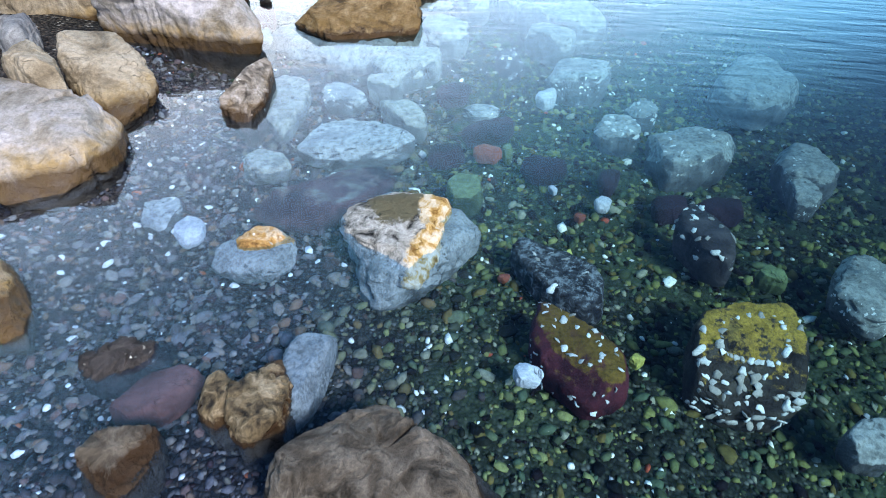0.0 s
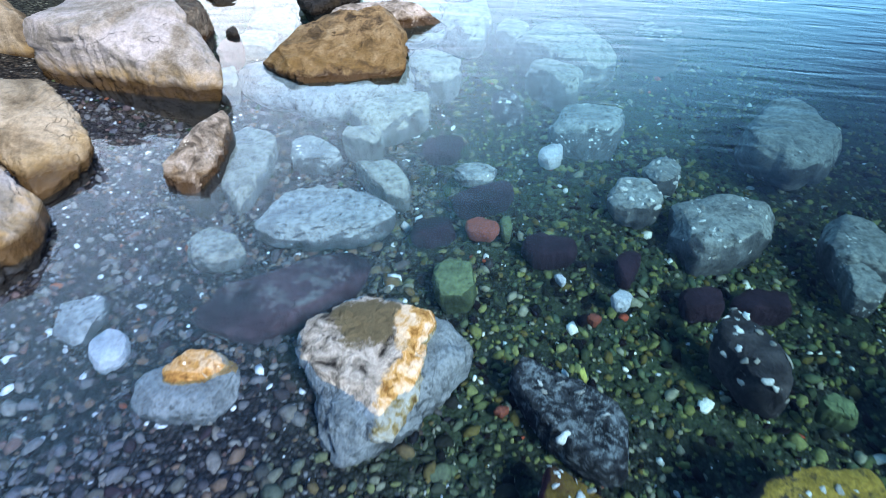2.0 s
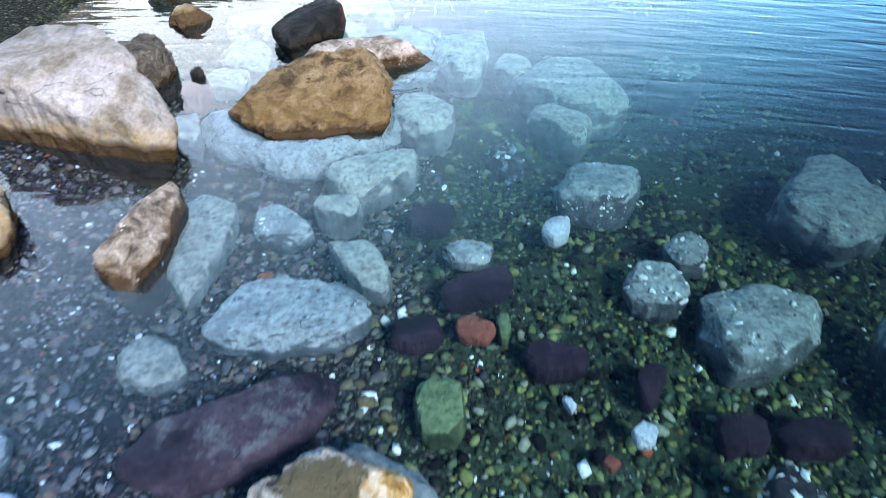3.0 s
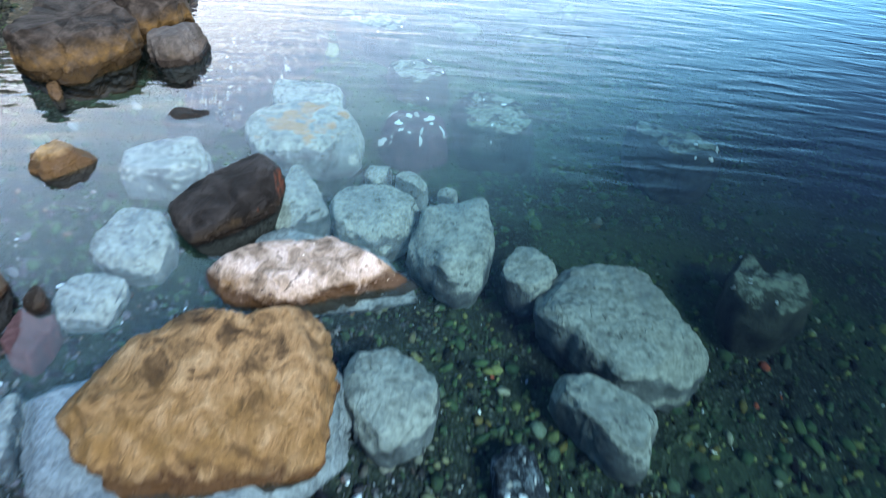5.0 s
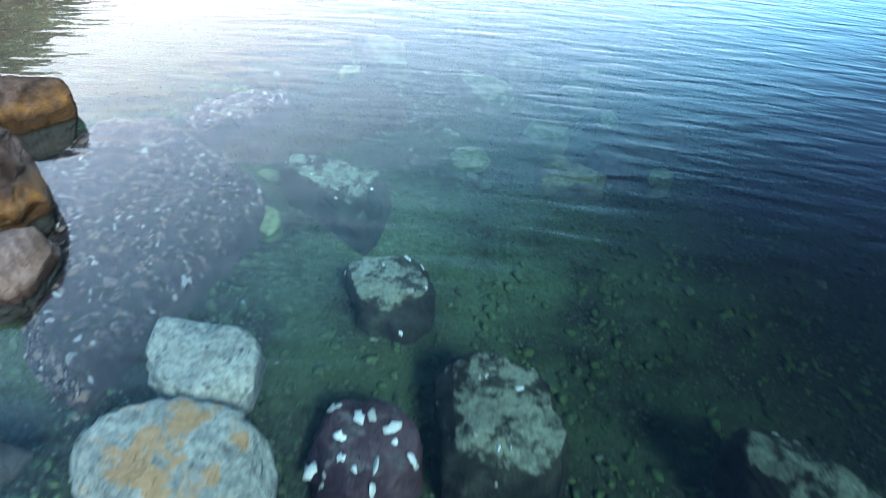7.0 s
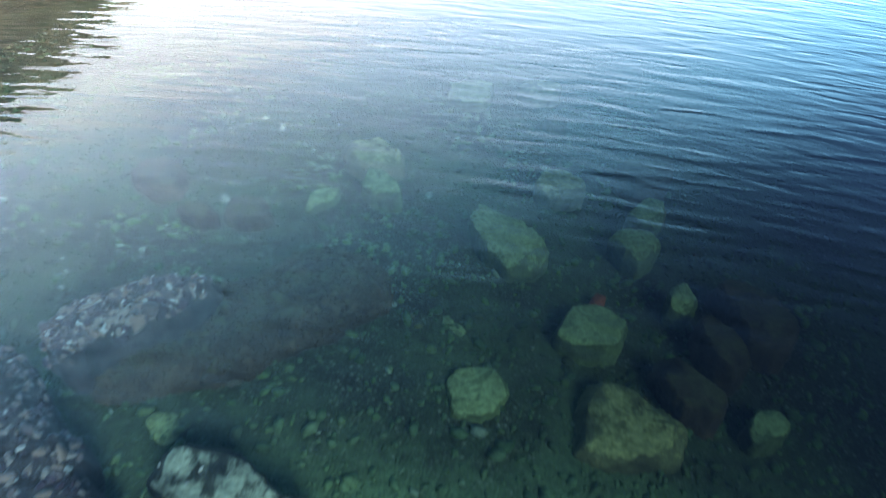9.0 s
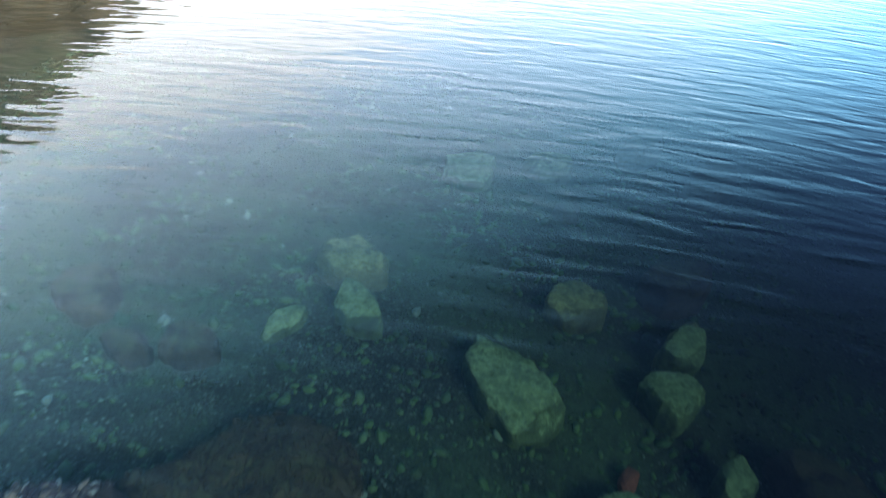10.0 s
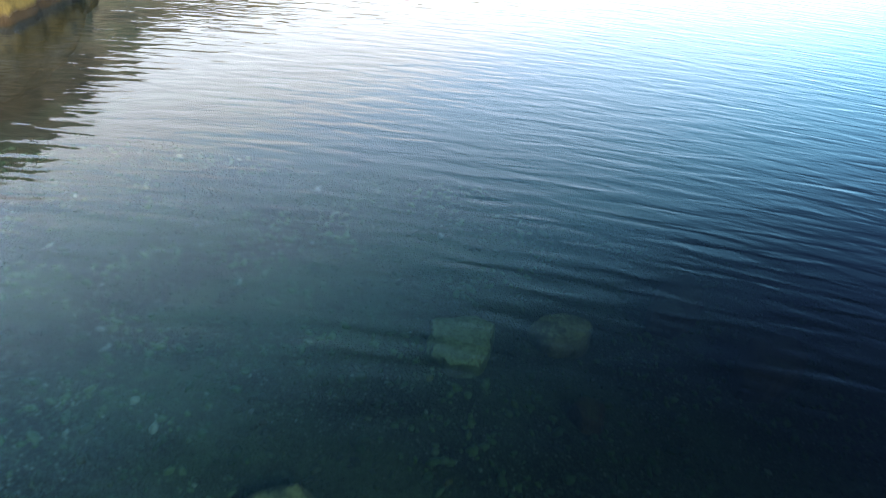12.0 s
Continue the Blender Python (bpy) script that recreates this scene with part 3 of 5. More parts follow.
# ---- sea bed, water and bluff ----
def grid(name, xs, ys, height, material):
    gx, gy = np.meshgrid(xs, ys)
    v = np.stack([gx, gy, height(gx, gy)], -1).reshape(-1, 3)
    w = len(xs)
    f = [(i * w + j, i * w + j + 1, (i + 1) * w + j + 1, (i + 1) * w + j) for i in range(len(ys) - 1) for j in range(w - 1)]
    return mesh_object(name, v, f, material)


xs = np.concatenate([-np.geomspace(60, 4.2, 16), np.arange(-4, 4.05, 0.1), np.geomspace(4.2, 400, 22)])
ys = np.concatenate([-np.geomspace(60, 1.2, 14), np.arange(-1, 14.05, 0.1), np.geomspace(14.3, 600, 24)])
ground = tagged(grid("ground", xs, ys, bed, seabed_material()), "gravelly sea bed falling away from the shore", "sea bed", kind="structure")

flat = np.concatenate([-np.geomspace(2500, 6, 14), np.arange(-5, 5.1, 1.0), np.geomspace(6, 2500, 14)])
water = tagged(grid("water", flat, flat + 6, lambda a, b: a * 0.0, water_material()), "clear rippled sea water reflecting a pale sky", "water", kind="structure")


def bluff():
    """A steep earth bluff along the shore, which the water mirrors; its far bend is an added, unseen screen."""
    n, m = 190, 30
    v, f = [], []
    for i in range(n):
        s = i / (n - 1)
        ay = -40 + 165 * s
        # past y 45: added, unseen tail, bent across to screen a low sun
        ax = -17.0 + 1.8 * math.sin(s * 7) + 62 * max(0.0, (ay - 45) / 80) ** 1.5
        top = float(np.interp(ay, (-40, 30, 41, 62, 125), (12.5, 12.5, 10.5, 11.0, 11.5))) + 0.8 * noise.noise(Vector((ay * 0.25, 3, 0)))
        for j in range(m):
            u = j / (m - 1)
            rise = 0.3 + top * (u ** 0.8)
            back = 6.5 * u
            k = noise.fractal(Vector((ay * 0.3, rise * 0.4, 7)), 0.8, 2.0, 5) * 0.9
            v.append((ax - back + k, ay + (0.7 * back if ay > 55 else 0), rise - 0.7))
    for i in range(n - 1):
        for j in range(m - 1):
            a = i * m + j
            f.append((a, a + m, a + m + 1, a + 1))
    return mesh_object("backdrop", v, f, bluff_material())


tagged(bluff(), "tan earth bluff with dry scrub behind the shore", "bluff", kind="structure")

# ---- rocks: kind, base, top, outline ----
BOULDERS = [
    ("pale", -0.25, 0.3, [(-2.29, 1.7), (-1.54, 1.57), (-1.35, 1.94), (-1.43, 2.15), (-1.57, 2.19), (-1.98, 2.34), (-2.42, 2.23)]),
    ("ochre", -0.2, 0.3, [(-1.53, 2.21), (-1.43, 2.56), (-1.61, 2.78), (-1.89, 2.96), (-2.06, 2.78), (-1.96, 2.57), (-1.69, 2.36)]),
    ("ochre", 0, 0.36, [(-2.09, 2.34), (-2.11, 2.63), (-1.92, 2.51), (-1.65, 2.17), (-1.85, 2.22)]),
    ("pale", -0.25, 0.42, [(-2.26, 3.39), (-1.81, 3.26), (-1.03, 3.15), (-1.16, 3.39), (-1.43, 3.63), (-1.78, 3.91), (-2.14, 3.74)]),
    ("barnacled", -0.2, 0.14, [(-1.07, 2.44), (-0.88, 2.31), (-0.85, 2.53), (-0.91, 2.92), (-0.94, 2.8), (-1.02, 2.55)]),
    ("grey", 0, 0.32, [(-2.39, 2.72), (-2.68, 3.14), (-2.54, 3.19), (-2.31, 2.97), (-2.23, 2.73)]),
    ("ochre", -0.1, 0.45, [(-2.88, 3.39), (-3.5, 3.42), (-3.29, 3.6), (-2.58, 3.73), (-2.22, 3.62), (-2.4, 3.77)]),
    ("tan", -0.2, 0.24, [(-1.01, 3.64), (-0.77, 3.46), (-0.57, 3.35), (-0.46, 3.46), (-0.16, 3.54), (-0.2, 3.86), (-0.26, 4.0), (-0.44, 3.96), (-0.63, 4.0), (-0.79, 3.91), (-0.94, 3.8)]),
    ("flat", -0.15, 0.12, [(-0.84, 4.31), (-0.65, 4.17), (-0.43, 4.18), (-0.13, 4.3), (0.07, 4.35), (-0.29, 4.5), (-0.53, 4.47), (-0.77, 4.39)]),
    ("dark", -0.15, 0.22, [(-1.07, 4.63), (-0.93, 4.45), (-0.8, 4.52), (-0.64, 4.72), (-0.63, 4.83), (-0.71, 4.93), (-0.75, 4.86), (-0.97, 4.69)]),
    ("brown", -0.15, 0.22, [(-1.72, 3.82), (-1.51, 3.88), (-1.49, 4.12), (-1.5, 4.18), (-1.59, 4.18), (-1.83, 4.18)]),
    ("gold", -0.1, 0.1, [(-1.87, 4.88), (-1.76, 4.82), (-1.62, 4.98), (-1.63, 5.04), (-1.79, 5.06), (-1.88, 4.96)]),
    ("darkgold", -0.2, 0.28, [(-2.53, 5.76), (-2.14, 5.67), (-1.9, 6.06), (-1.95, 6.24), (-2.19, 6.33), (-2.57, 6.42), (-2.65, 6.25)]),
    ("darkgold", -0.2, 0.36, [(-2.26, 6.44), (-1.94, 6.26), (-1.76, 6.59), (-1.84, 6.7), (-2.1, 6.8), (-2.46, 6.94), (-2.46, 6.56), (-2.46, 6.47)]),
    ("slate", -0.15, 0.17, [(-1.89, 6.1), (-1.73, 5.98), (-1.56, 6.08), (-1.58, 6.39), (-1.67, 6.36), (-1.78, 6.22)]),
    ("darkgold", -0.2, 0.26, [(-2.59, 7.24), (-2.35, 7.16), (-2.2, 7.34), (-2.14, 7.41), (-2.26, 7.35), (-2.56, 7.25), (-2.74, 7.2)]),
    ("gold", -0.08, 0.06, [(-2.2, 5.57), (-2.26, 5.67), (-2.21, 5.69), (-2.12, 5.58), (-2.13, 5.53)]),
    ("ochre", -0.15, 0.08, [(-1.22, 0.86), (-1.16, 0.88), (-1.22, 1.02), (-1.38, 1.2), (-1.58, 1.25), (-1.35, 0.86)]),
    ("central", -0.14, 0.065, [(-0.24, 1.61), (-0.17, 1.71), (-0.04, 1.82), (0.14, 1.78), (0.24, 1.71), (0.22, 1.65), (0.19, 1.59), (0.2, 1.44), (0.17, 1.35), (0.13, 1.26), (-0.02, 1.28), (-0.11, 1.36), (-0.19, 1.5)]),
    ("tantop", -0.08, 0.025, [(-0.62, 1.4), (-0.58, 1.5), (-0.5, 1.52), (-0.39, 1.5), (-0.39, 1.45), (-0.48, 1.4), (-0.56, 1.38)]),
    ("twin", -0.2, 0.07, [(-0.34, 0.62), (-0.28, 0.54), (-0.16, 0.58), (-0.18, 0.75), (-0.26, 0.89), (-0.35, 0.83), (-0.37, 0.73)]),
    ("brown", -0.18, 0.06, [(-0.74, 0.49), (-0.62, 0.34), (-0.53, 0.39), (-0.5, 0.51), (-0.54, 0.58), (-0.69, 0.54)]),
    ("greybrown", -0.2, 0.12, [(-0.18, 0.44), (-0.1, 0.29), (0.41, 0.3), (0.47, 0.48), (0.35, 0.57), (0.22, 0.6), (0.11, 0.69), (-0.06, 0.57)]),
    ("red", -0.16, -0.02, [(-0.76, 0.65), (-0.69, 0.61), (-0.57, 0.69), (-0.51, 0.82), (-0.57, 0.85), (-0.69, 0.79)]),
    ("spiky", -0.14, 0.015, [(-0.89, 0.78), (-0.8, 0.73), (-0.63, 0.85), (-0.69, 0.93), (-0.89, 0.89), (-0.92, 0.84)]),
    ("wash", -0.12, 0.05, [(-1.39, 4.07), (-1.39, 4.18), (-1.29, 4.09), (-1.32, 4.04)]),
    ("wash", -0.15, 0.02, [(-1.52, 5.45), (-1.47, 5.56), (-1.32, 5.51), (-1.2, 5.55), (-1.21, 5.45), (-1.37, 5.41)]),
]
FAR_SLAB = [(-5.0, 13.2), (-5.2, 13.8), (-5.3, 14.4), (-5.6, 15.2), (-7.0, 16.0), (-8.0, 15.0), (-7.5, 13.5), (-6.0, 12.6)]
FEET = [
    ("central-submerged_foot-foot", -0.26, -0.015, [(-0.24, 1.63), (-0.19, 1.5), (-0.1, 1.29), (-0.04, 1.23), (0.1, 1.28), (0.25, 1.46), (0.35, 1.61), (0.35, 1.73), (0.26, 1.8), (-0.03, 1.9)]),
    ("tan-submerged_foot-foot", -0.24, -0.015, [(-1.13, 3.54), (-1.2, 3.75), (-0.99, 3.9), (-0.27, 4.05), (-0.04, 3.72), (-0.2, 3.54), (-0.4, 3.39), (-0.57, 3.25), (-0.8, 3.35)]),
    ("twin-lump-mottled", -0.18, 0.05, [(-0.45, 0.64), (-0.38, 0.58), (-0.33, 0.62), (-0.34, 0.73), (-0.42, 0.8), (-0.47, 0.75)]),
    ("twin-submerged_foot-foot", -0.2, -0.01, [(-0.21, 0.63), (-0.15, 0.71), (-0.12, 0.84), (-0.11, 1.02), (-0.22, 1.03), (-0.28, 0.92)]),
    ("flat-submerged_foot-foot", -0.2, -0.01, [(-0.71, 4.24), (-0.45, 4.21), (-0.11, 4.31), (0.08, 4.38), (-0.15, 4.58), (-0.56, 4.68), (-0.81, 4.55)]),
    ("tantop-submerged_foot-foot", -0.15, -0.008, [(-0.71, 1.36), (-0.63, 1.29), (-0.43, 1.31), (-0.37, 1.39), (-0.39, 1.5), (-0.56, 1.56), (-0.68, 1.44)]),
]
STONES = [
    ("white", -0.1, -0.03, [(-0.93, 1.51), (-0.86, 1.45), (-0.8, 1.5), (-0.82, 1.6), (-0.9, 1.62), (-0.94, 1.58)]),
    ("palegrey", -0.16, -0.05, [(-0.82, 2.04), (-0.85, 2.17), (-0.74, 2.24), (-0.61, 2.16), (-0.58, 2.06), (-0.69, 2.0)]),
    ("lilac", -0.15, -0.08, [(-1.14, 1.61), (-1.21, 1.78), (-1.04, 1.83), (-1.0, 1.73), (-1.02, 1.57)]),
    ("shell", -0.11, -0.05, [(0.48, 0.93), (0.51, 0.96), (0.59, 0.93), (0.57, 0.88), (0.5, 0.88)]),
    ("redshell", -0.26, -0.04, [(0.54, 1.12), (0.58, 1.27), (0.69, 1.19), (0.87, 1.01), (0.85, 0.87), (0.73, 0.83), (0.58, 0.98)]),
    ("blockshell", -0.36, -0.06, [(1.07, 1.0), (1.13, 1.23), (1.29, 1.3), (1.49, 1.31), (1.47, 1.08), (1.41, 0.91), (1.21, 0.92)]),
    ("darkspot", -0.26, -0.1, [(0.45, 1.62), (0.51, 1.7), (0.7, 1.57), (0.87, 1.45), (0.83, 1.25), (0.74, 1.26), (0.6, 1.37)]),
    ("darkbarn", -0.3, -0.08, [(1.17, 1.82), (1.25, 1.93), (1.34, 1.83), (1.4, 1.69), (1.37, 1.56), (1.27, 1.62)]),
    ("grey", -0.4, -0.16, [(1.67, 3.35), (1.92, 3.67), (2.11, 3.77), (2.23, 3.34), (2.12, 3.12), (1.9, 3.04), (1.76, 3.17)]),
    ("greybarn", -0.4, -0.16, [(1.18, 2.5), (1.22, 2.68), (1.46, 2.76), (1.68, 2.67), (1.62, 2.5), (1.42, 2.37), (1.25, 2.33)]),
    ("grey", -0.4, -0.2, [(1.83, 2.51), (1.93, 2.7), (2.07, 2.65), (2.13, 2.43), (2.05, 2.3), (1.85, 2.32)]),
    ("grey", -0.36, -0.22, [(1.85, 2.34), (1.94, 2.38), (1.98, 2.23), (1.91, 2.13), (1.83, 2.17)]),
    ("greengrey", -0.28, -0.19, [(1.47, 1.59), (1.53, 1.66), (1.61, 1.6), (1.58, 1.54)]),
    ("grey", -0.35, -0.2, [(1.75, 1.52), (1.87, 1.75), (2.06, 1.78), (2.04, 1.48), (1.85, 1.32)]),
    ("grey", -0.32, -0.18, [(1.52, 0.84), (1.6, 0.92), (1.72, 0.92), (1.67, 0.77), (1.54, 0.77)]),
    ("purple", -0.2, -0.07, [(-0.67, 1.73), (-0.64, 1.88), (-0.38, 2.03), (-0.24, 2.13), (-0.08, 2.14), (-0.09, 1.94), (-0.3, 1.76), (-0.47, 1.66)]),
    ("green", -0.25, -0.13, [(0.17, 2.02), (0.16, 2.16), (0.31, 2.18), (0.35, 2.03), (0.33, 1.95), (0.21, 1.94)]),
    ("grey", -0.2, -0.07, [(-0.61, 2.22), (-0.62, 2.48), (-0.4, 2.57), (-0.13, 2.57), (0.0, 2.36), (-0.14, 2.25), (-0.4, 2.21)]),
    ("palegold", -0.2, -0.06, [(-0.29, 2.76), (-0.21, 2.83), (-0.07, 2.76), (0.01, 2.6), (0.01, 2.5), (-0.1, 2.53)]),
    ("palegrey", -0.18, -0.05, [(-0.8, 2.39), (-1.03, 3.02), (-0.95, 3.12), (-0.75, 3.04), (-0.69, 2.71), (-0.7, 2.39)]),
    ("grey", -0.22, -0.09, [(-0.64, 2.84), (-0.66, 3.0), (-0.56, 3.04), (-0.37, 2.9), (-0.42, 2.82)]),
    ("pale", -0.24, -0.04, [(-0.41, 3.22), (-0.4, 3.31), (-0.25, 3.4), (0.01, 3.49), (0.02, 3.33), (-0.12, 3.17), (-0.25, 3.1)]),
    ("palegold", -0.22, -0.04, [(-0.39, 2.97), (-0.39, 3.05), (-0.24, 3.08), (-0.18, 3.03), (-0.21, 2.95), (-0.32, 2.93)]),
    ("greygold", -0.4, -0.12, [(0.66, 3.47), (0.75, 3.52), (1.03, 3.52), (1.1, 3.46), (1.05, 3.28), (0.93, 3.2), (0.72, 3.27)]),
    ("white", -0.2, -0.12, [(0.6, 2.96), (0.64, 3.08), (0.73, 3.07), (0.72, 2.95), (0.66, 2.91)]),
    ("greybarn", -0.3, -0.15, [(0.92, 2.72), (1.0, 2.85), (1.14, 2.81), (1.18, 2.66), (1.08, 2.58), (0.96, 2.61)]),
    ("greybarn", -0.3, -0.17, [(1.12, 2.97), (1.22, 3.08), (1.32, 3.0), (1.28, 2.87), (1.17, 2.84)]),
    ("pale", -0.3, -0.06, [(-0.17, 3.87), (-0.2, 4.05), (0.01, 4.12), (0.16, 3.97), (0.15, 3.81), (-0.02, 3.69)]),
    ("pale", -0.36, -0.12, [(0.54, 4.04), (0.58, 4.14), (0.73, 4.09), (0.92, 3.98), (0.85, 3.77), (0.77, 3.81), (0.65, 3.93)]),
    ("pale", -0.4, -0.08, [(0.48, 4.41), (0.57, 4.6), (0.77, 4.7), (1.01, 4.62), (1.19, 4.36), (1.11, 4.15), (0.81, 4.05), (0.66, 4.23)]),
    ("pale", -0.3, -0.1, [(0.35, 4.55), (0.39, 4.77), (0.47, 4.8), (0.6, 4.62), (0.57, 4.54), (0.45, 4.48)]),
    ("pale", -0.34, -0.06, [(-0.09, 4.69), (-0.03, 4.96), (0.09, 5.06), (0.28, 5.07), (0.31, 4.78), (0.27, 4.51), (0.13, 4.5)]),
    ("curl", -0.45, -0.15, [(1.31, 4.67), (1.45, 4.93), (1.63, 4.94), (1.7, 4.71), (1.62, 4.53), (1.47, 4.45), (1.32, 4.49)]),
    ("pale", -0.2, -0.03, [(-1.4, 4.49), (-1.37, 4.73), (-1.24, 4.78), (-1.02, 4.54), (-1.05, 4.37), (-1.26, 4.37)]),
    ("pale", -0.16, -0.04, [(-1.36, 4.13), (-1.39, 4.28), (-1.26, 4.34), (-1.12, 4.28), (-1.12, 4.1), (-1.28, 4.06)]),
    ("pale", -0.2, -0.04, [(-1.37, 3.6), (-1.4, 3.71), (-1.24, 3.81), (-1.11, 3.48), (-1.21, 3.49)]),
    ("redpale", -0.16, -0.02, [(-1.4, 3.89), (-1.43, 4.07), (-1.38, 4.16), (-1.27, 4.05), (-1.26, 3.85)]),
    ("darkspot", -0.36, -0.2, [(0.34, 3.79), (0.4, 3.87), (0.5, 3.83), (0.56, 3.64), (0.47, 3.55), (0.38, 3.62)]),
    ("orange", -0.32, -0.03, [(-1.12, 5.58), (-1.06, 5.71), (-0.87, 5.78), (-0.63, 5.79), (-0.44, 5.64), (-0.41, 5.43), (-0.6, 5.33), (-0.86, 5.33), (-1.01, 5.42)]),
    ("pale", -0.32, -0.1, [(-1.11, 6.02), (-1.12, 6.2), (-0.89, 6.25), (-0.66, 6.11), (-0.63, 5.86), (-0.84, 5.81), (-0.99, 5.86)]),
    ("redspot", -0.4, -0.12, [(-0.39, 5.73), (-0.34, 5.9), (-0.12, 5.95), (0.01, 5.83), (0.02, 5.67), (-0.14, 5.54), (-0.3, 5.56)]),
    ("lpatch", -0.45, -0.11, [(-0.01, 6.15), (0.22, 6.21), (0.42, 6.12), (0.54, 5.83), (0.5, 5.69), (0.27, 5.65), (0.07, 5.67)]),
    ("curl", -0.5, -0.13, [(1.02, 5.94), (1.14, 6.04), (1.3, 6.04), (1.48, 5.81), (1.57, 5.71), (1.4, 5.61), (1.16, 5.63)]),
    ("pale", -0.3, -0.04, [(-1.55, 5.0), (-1.59, 5.21), (-1.47, 5.37), (-1.23, 5.35), (-1.15, 5.14), (-1.3, 5.01)]),
    ("palegrey", -0.32, -0.06, [(-0.69, 4.74), (-0.72, 5.0), (-0.74, 5.29), (-0.52, 5.0), (-0.47, 4.91), (-0.56, 4.76)]),
    ("palespot", -0.34, -0.1, [(-0.49, 4.95), (-0.49, 5.12), (-0.26, 5.16), (-0.05, 5.05), (-0.07, 4.85), (-0.22, 4.71), (-0.42, 4.81)]),
    ("palespot", -0.34, -0.16, [(-0.39, 5.3), (-0.37, 5.43), (-0.26, 5.44), (-0.26, 5.25), (-0.32, 5.21)]),
    ("palespot", -0.34, -0.16, [(-0.23, 5.29), (-0.16, 5.37), (-0.03, 5.25), (-0.07, 5.2)]),
    ("palespot", -0.34, -0.19, [(0.0, 5.23), (0.04, 5.28), (0.12, 5.23), (0.1, 5.18)]),
    ("lpatch", -0.5, -0.12, [(-1.04, 7.29), (-1.0, 7.46), (-0.79, 7.47), (-0.57, 7.34), (-0.41, 7.33), (-0.41, 7.04), (-0.47, 6.9), (-0.65, 7.05), (-0.84, 7.19)]),
    ("curl", -0.5, -0.18, [(-0.51, 6.66), (-0.41, 6.74), (-0.14, 6.79), (-0.04, 6.51), (-0.15, 6.35), (-0.35, 6.37)]),
    ("green", -0.42, -0.26, [(-1.09, 6.99), (-1.08, 7.14), (-0.97, 7.13), (-0.9, 6.97), (-0.96, 6.89)]),
    ("green", -0.75, -0.48, [(-0.25, 9.23), (-0.18, 9.44), (0.05, 9.35), (0.26, 9.06), (0.2, 8.98), (0.03, 8.89), (-0.14, 9.05)]),
    ("green", -0.78, -0.54, [(0.56, 9.33), (0.65, 9.42), (0.89, 9.4), (0.85, 9.27), (0.75, 9.14), (0.64, 9.22)]),
    ("green", -0.78, -0.54, [(0.66, 9.51), (0.8, 9.74), (0.92, 9.72), (0.89, 9.53), (0.75, 9.45)]),
    ("green", -0.8, -0.52, [(0.26, 8.52), (0.37, 8.71), (0.51, 8.78), (0.66, 8.67), (0.61, 8.48), (0.48, 8.41), (0.32, 8.44)]),
    ("green", -0.8, -0.48, [(-0.19, 8.1), (-0.13, 8.19), (0.07, 8.25), (0.13, 8.15), (0.09, 8.0), (-0.04, 7.9), (-0.11, 7.9)]),
    ("mussel", -0.6, -0.18, [(-1.81, 7.79), (-1.79, 7.93), (-1.55, 8.15), (-1.38, 8.3), (-1.23, 8.23), (-1.2, 8.08), (-1.46, 7.87), (-1.64, 7.69)]),
    ("mussel", -0.6, -0.1, [(-1.30, 5.6), (-1.18, 6.08), (-1.05, 6.64), (-0.98, 7.0), (-1.06, 7.2), (-1.4, 7.45), (-1.75, 7.7), (-2.2, 7.75), (-2.3, 7.0), (-1.9, 6.6), (-1.75, 6.1)]),
    ("weed", -0.75, -0.34, [(-1.57, 7.64), (-1.72, 7.95), (-1.3, 8.38), (-0.95, 8.76), (-0.7, 8.75), (-0.5, 8.5), (-0.8, 8.15), (-1.1, 7.85)]),
    ("green", -0.7, -0.44, [(-1.31, 7.61), (-1.33, 7.69), (-1.2, 7.72), (-1.1, 7.59), (-1.17, 7.54)]),
    ("brown", -0.85, -0.52, [(0.73, 8.43), (0.79, 8.52), (0.97, 8.38), (1.07, 8.28), (1.01, 8.15), (0.84, 8.18)]),
    ("brown", -0.85, -0.54, [(0.98, 8.75), (1.06, 8.85), (1.18, 8.71), (1.24, 8.55), (1.15, 8.42), (1.04, 8.48)]),
    ("olive", -0.9, -0.5, [(0.36, 8.01), (0.43, 8.23), (0.59, 8.32), (0.76, 8.2), (0.88, 8.11), (0.83, 7.94), (0.55, 7.84), (0.39, 7.86)]),
    ("brown", -0.9, -0.58, [(1.11, 9.15), (1.32, 9.15), (1.52, 8.97), (1.54, 8.82), (1.35, 8.71), (1.22, 8.87)]),
    ("green", -0.85, -0.58, [(1.13, 8.21), (1.22, 8.3), (1.34, 8.31), (1.3, 8.16), (1.16, 8.11)]),
    ("olive", -0.8, -0.52, [(-1.19, 9.82), (-1.18, 9.99), (-1.04, 10.08), (-0.79, 9.99), (-0.75, 9.8), (-0.89, 9.71), (-1.06, 9.71)]),
    ("green", -0.75, -0.5, [(-0.95, 9.46), (-0.95, 9.66), (-0.91, 9.71), (-0.69, 9.48), (-0.67, 9.37), (-0.82, 9.35)]),
    ("green", -0.78, -0.54, [(-1.25, 9.22), (-1.23, 9.37), (-1.15, 9.5), (-1.08, 9.47), (-1.08, 9.34), (-1.18, 9.19)]),
    ("olive", -0.85, -0.57, [(0.1, 9.79), (0.16, 9.96), (0.3, 10.0), (0.46, 9.91), (0.42, 9.76), (0.25, 9.69)]),
    ("brown", -0.9, -0.6, [(0.61, 10.12), (0.7, 10.26), (0.95, 10.38), (1.07, 10.3), (1.01, 10.11), (0.78, 9.98)]),
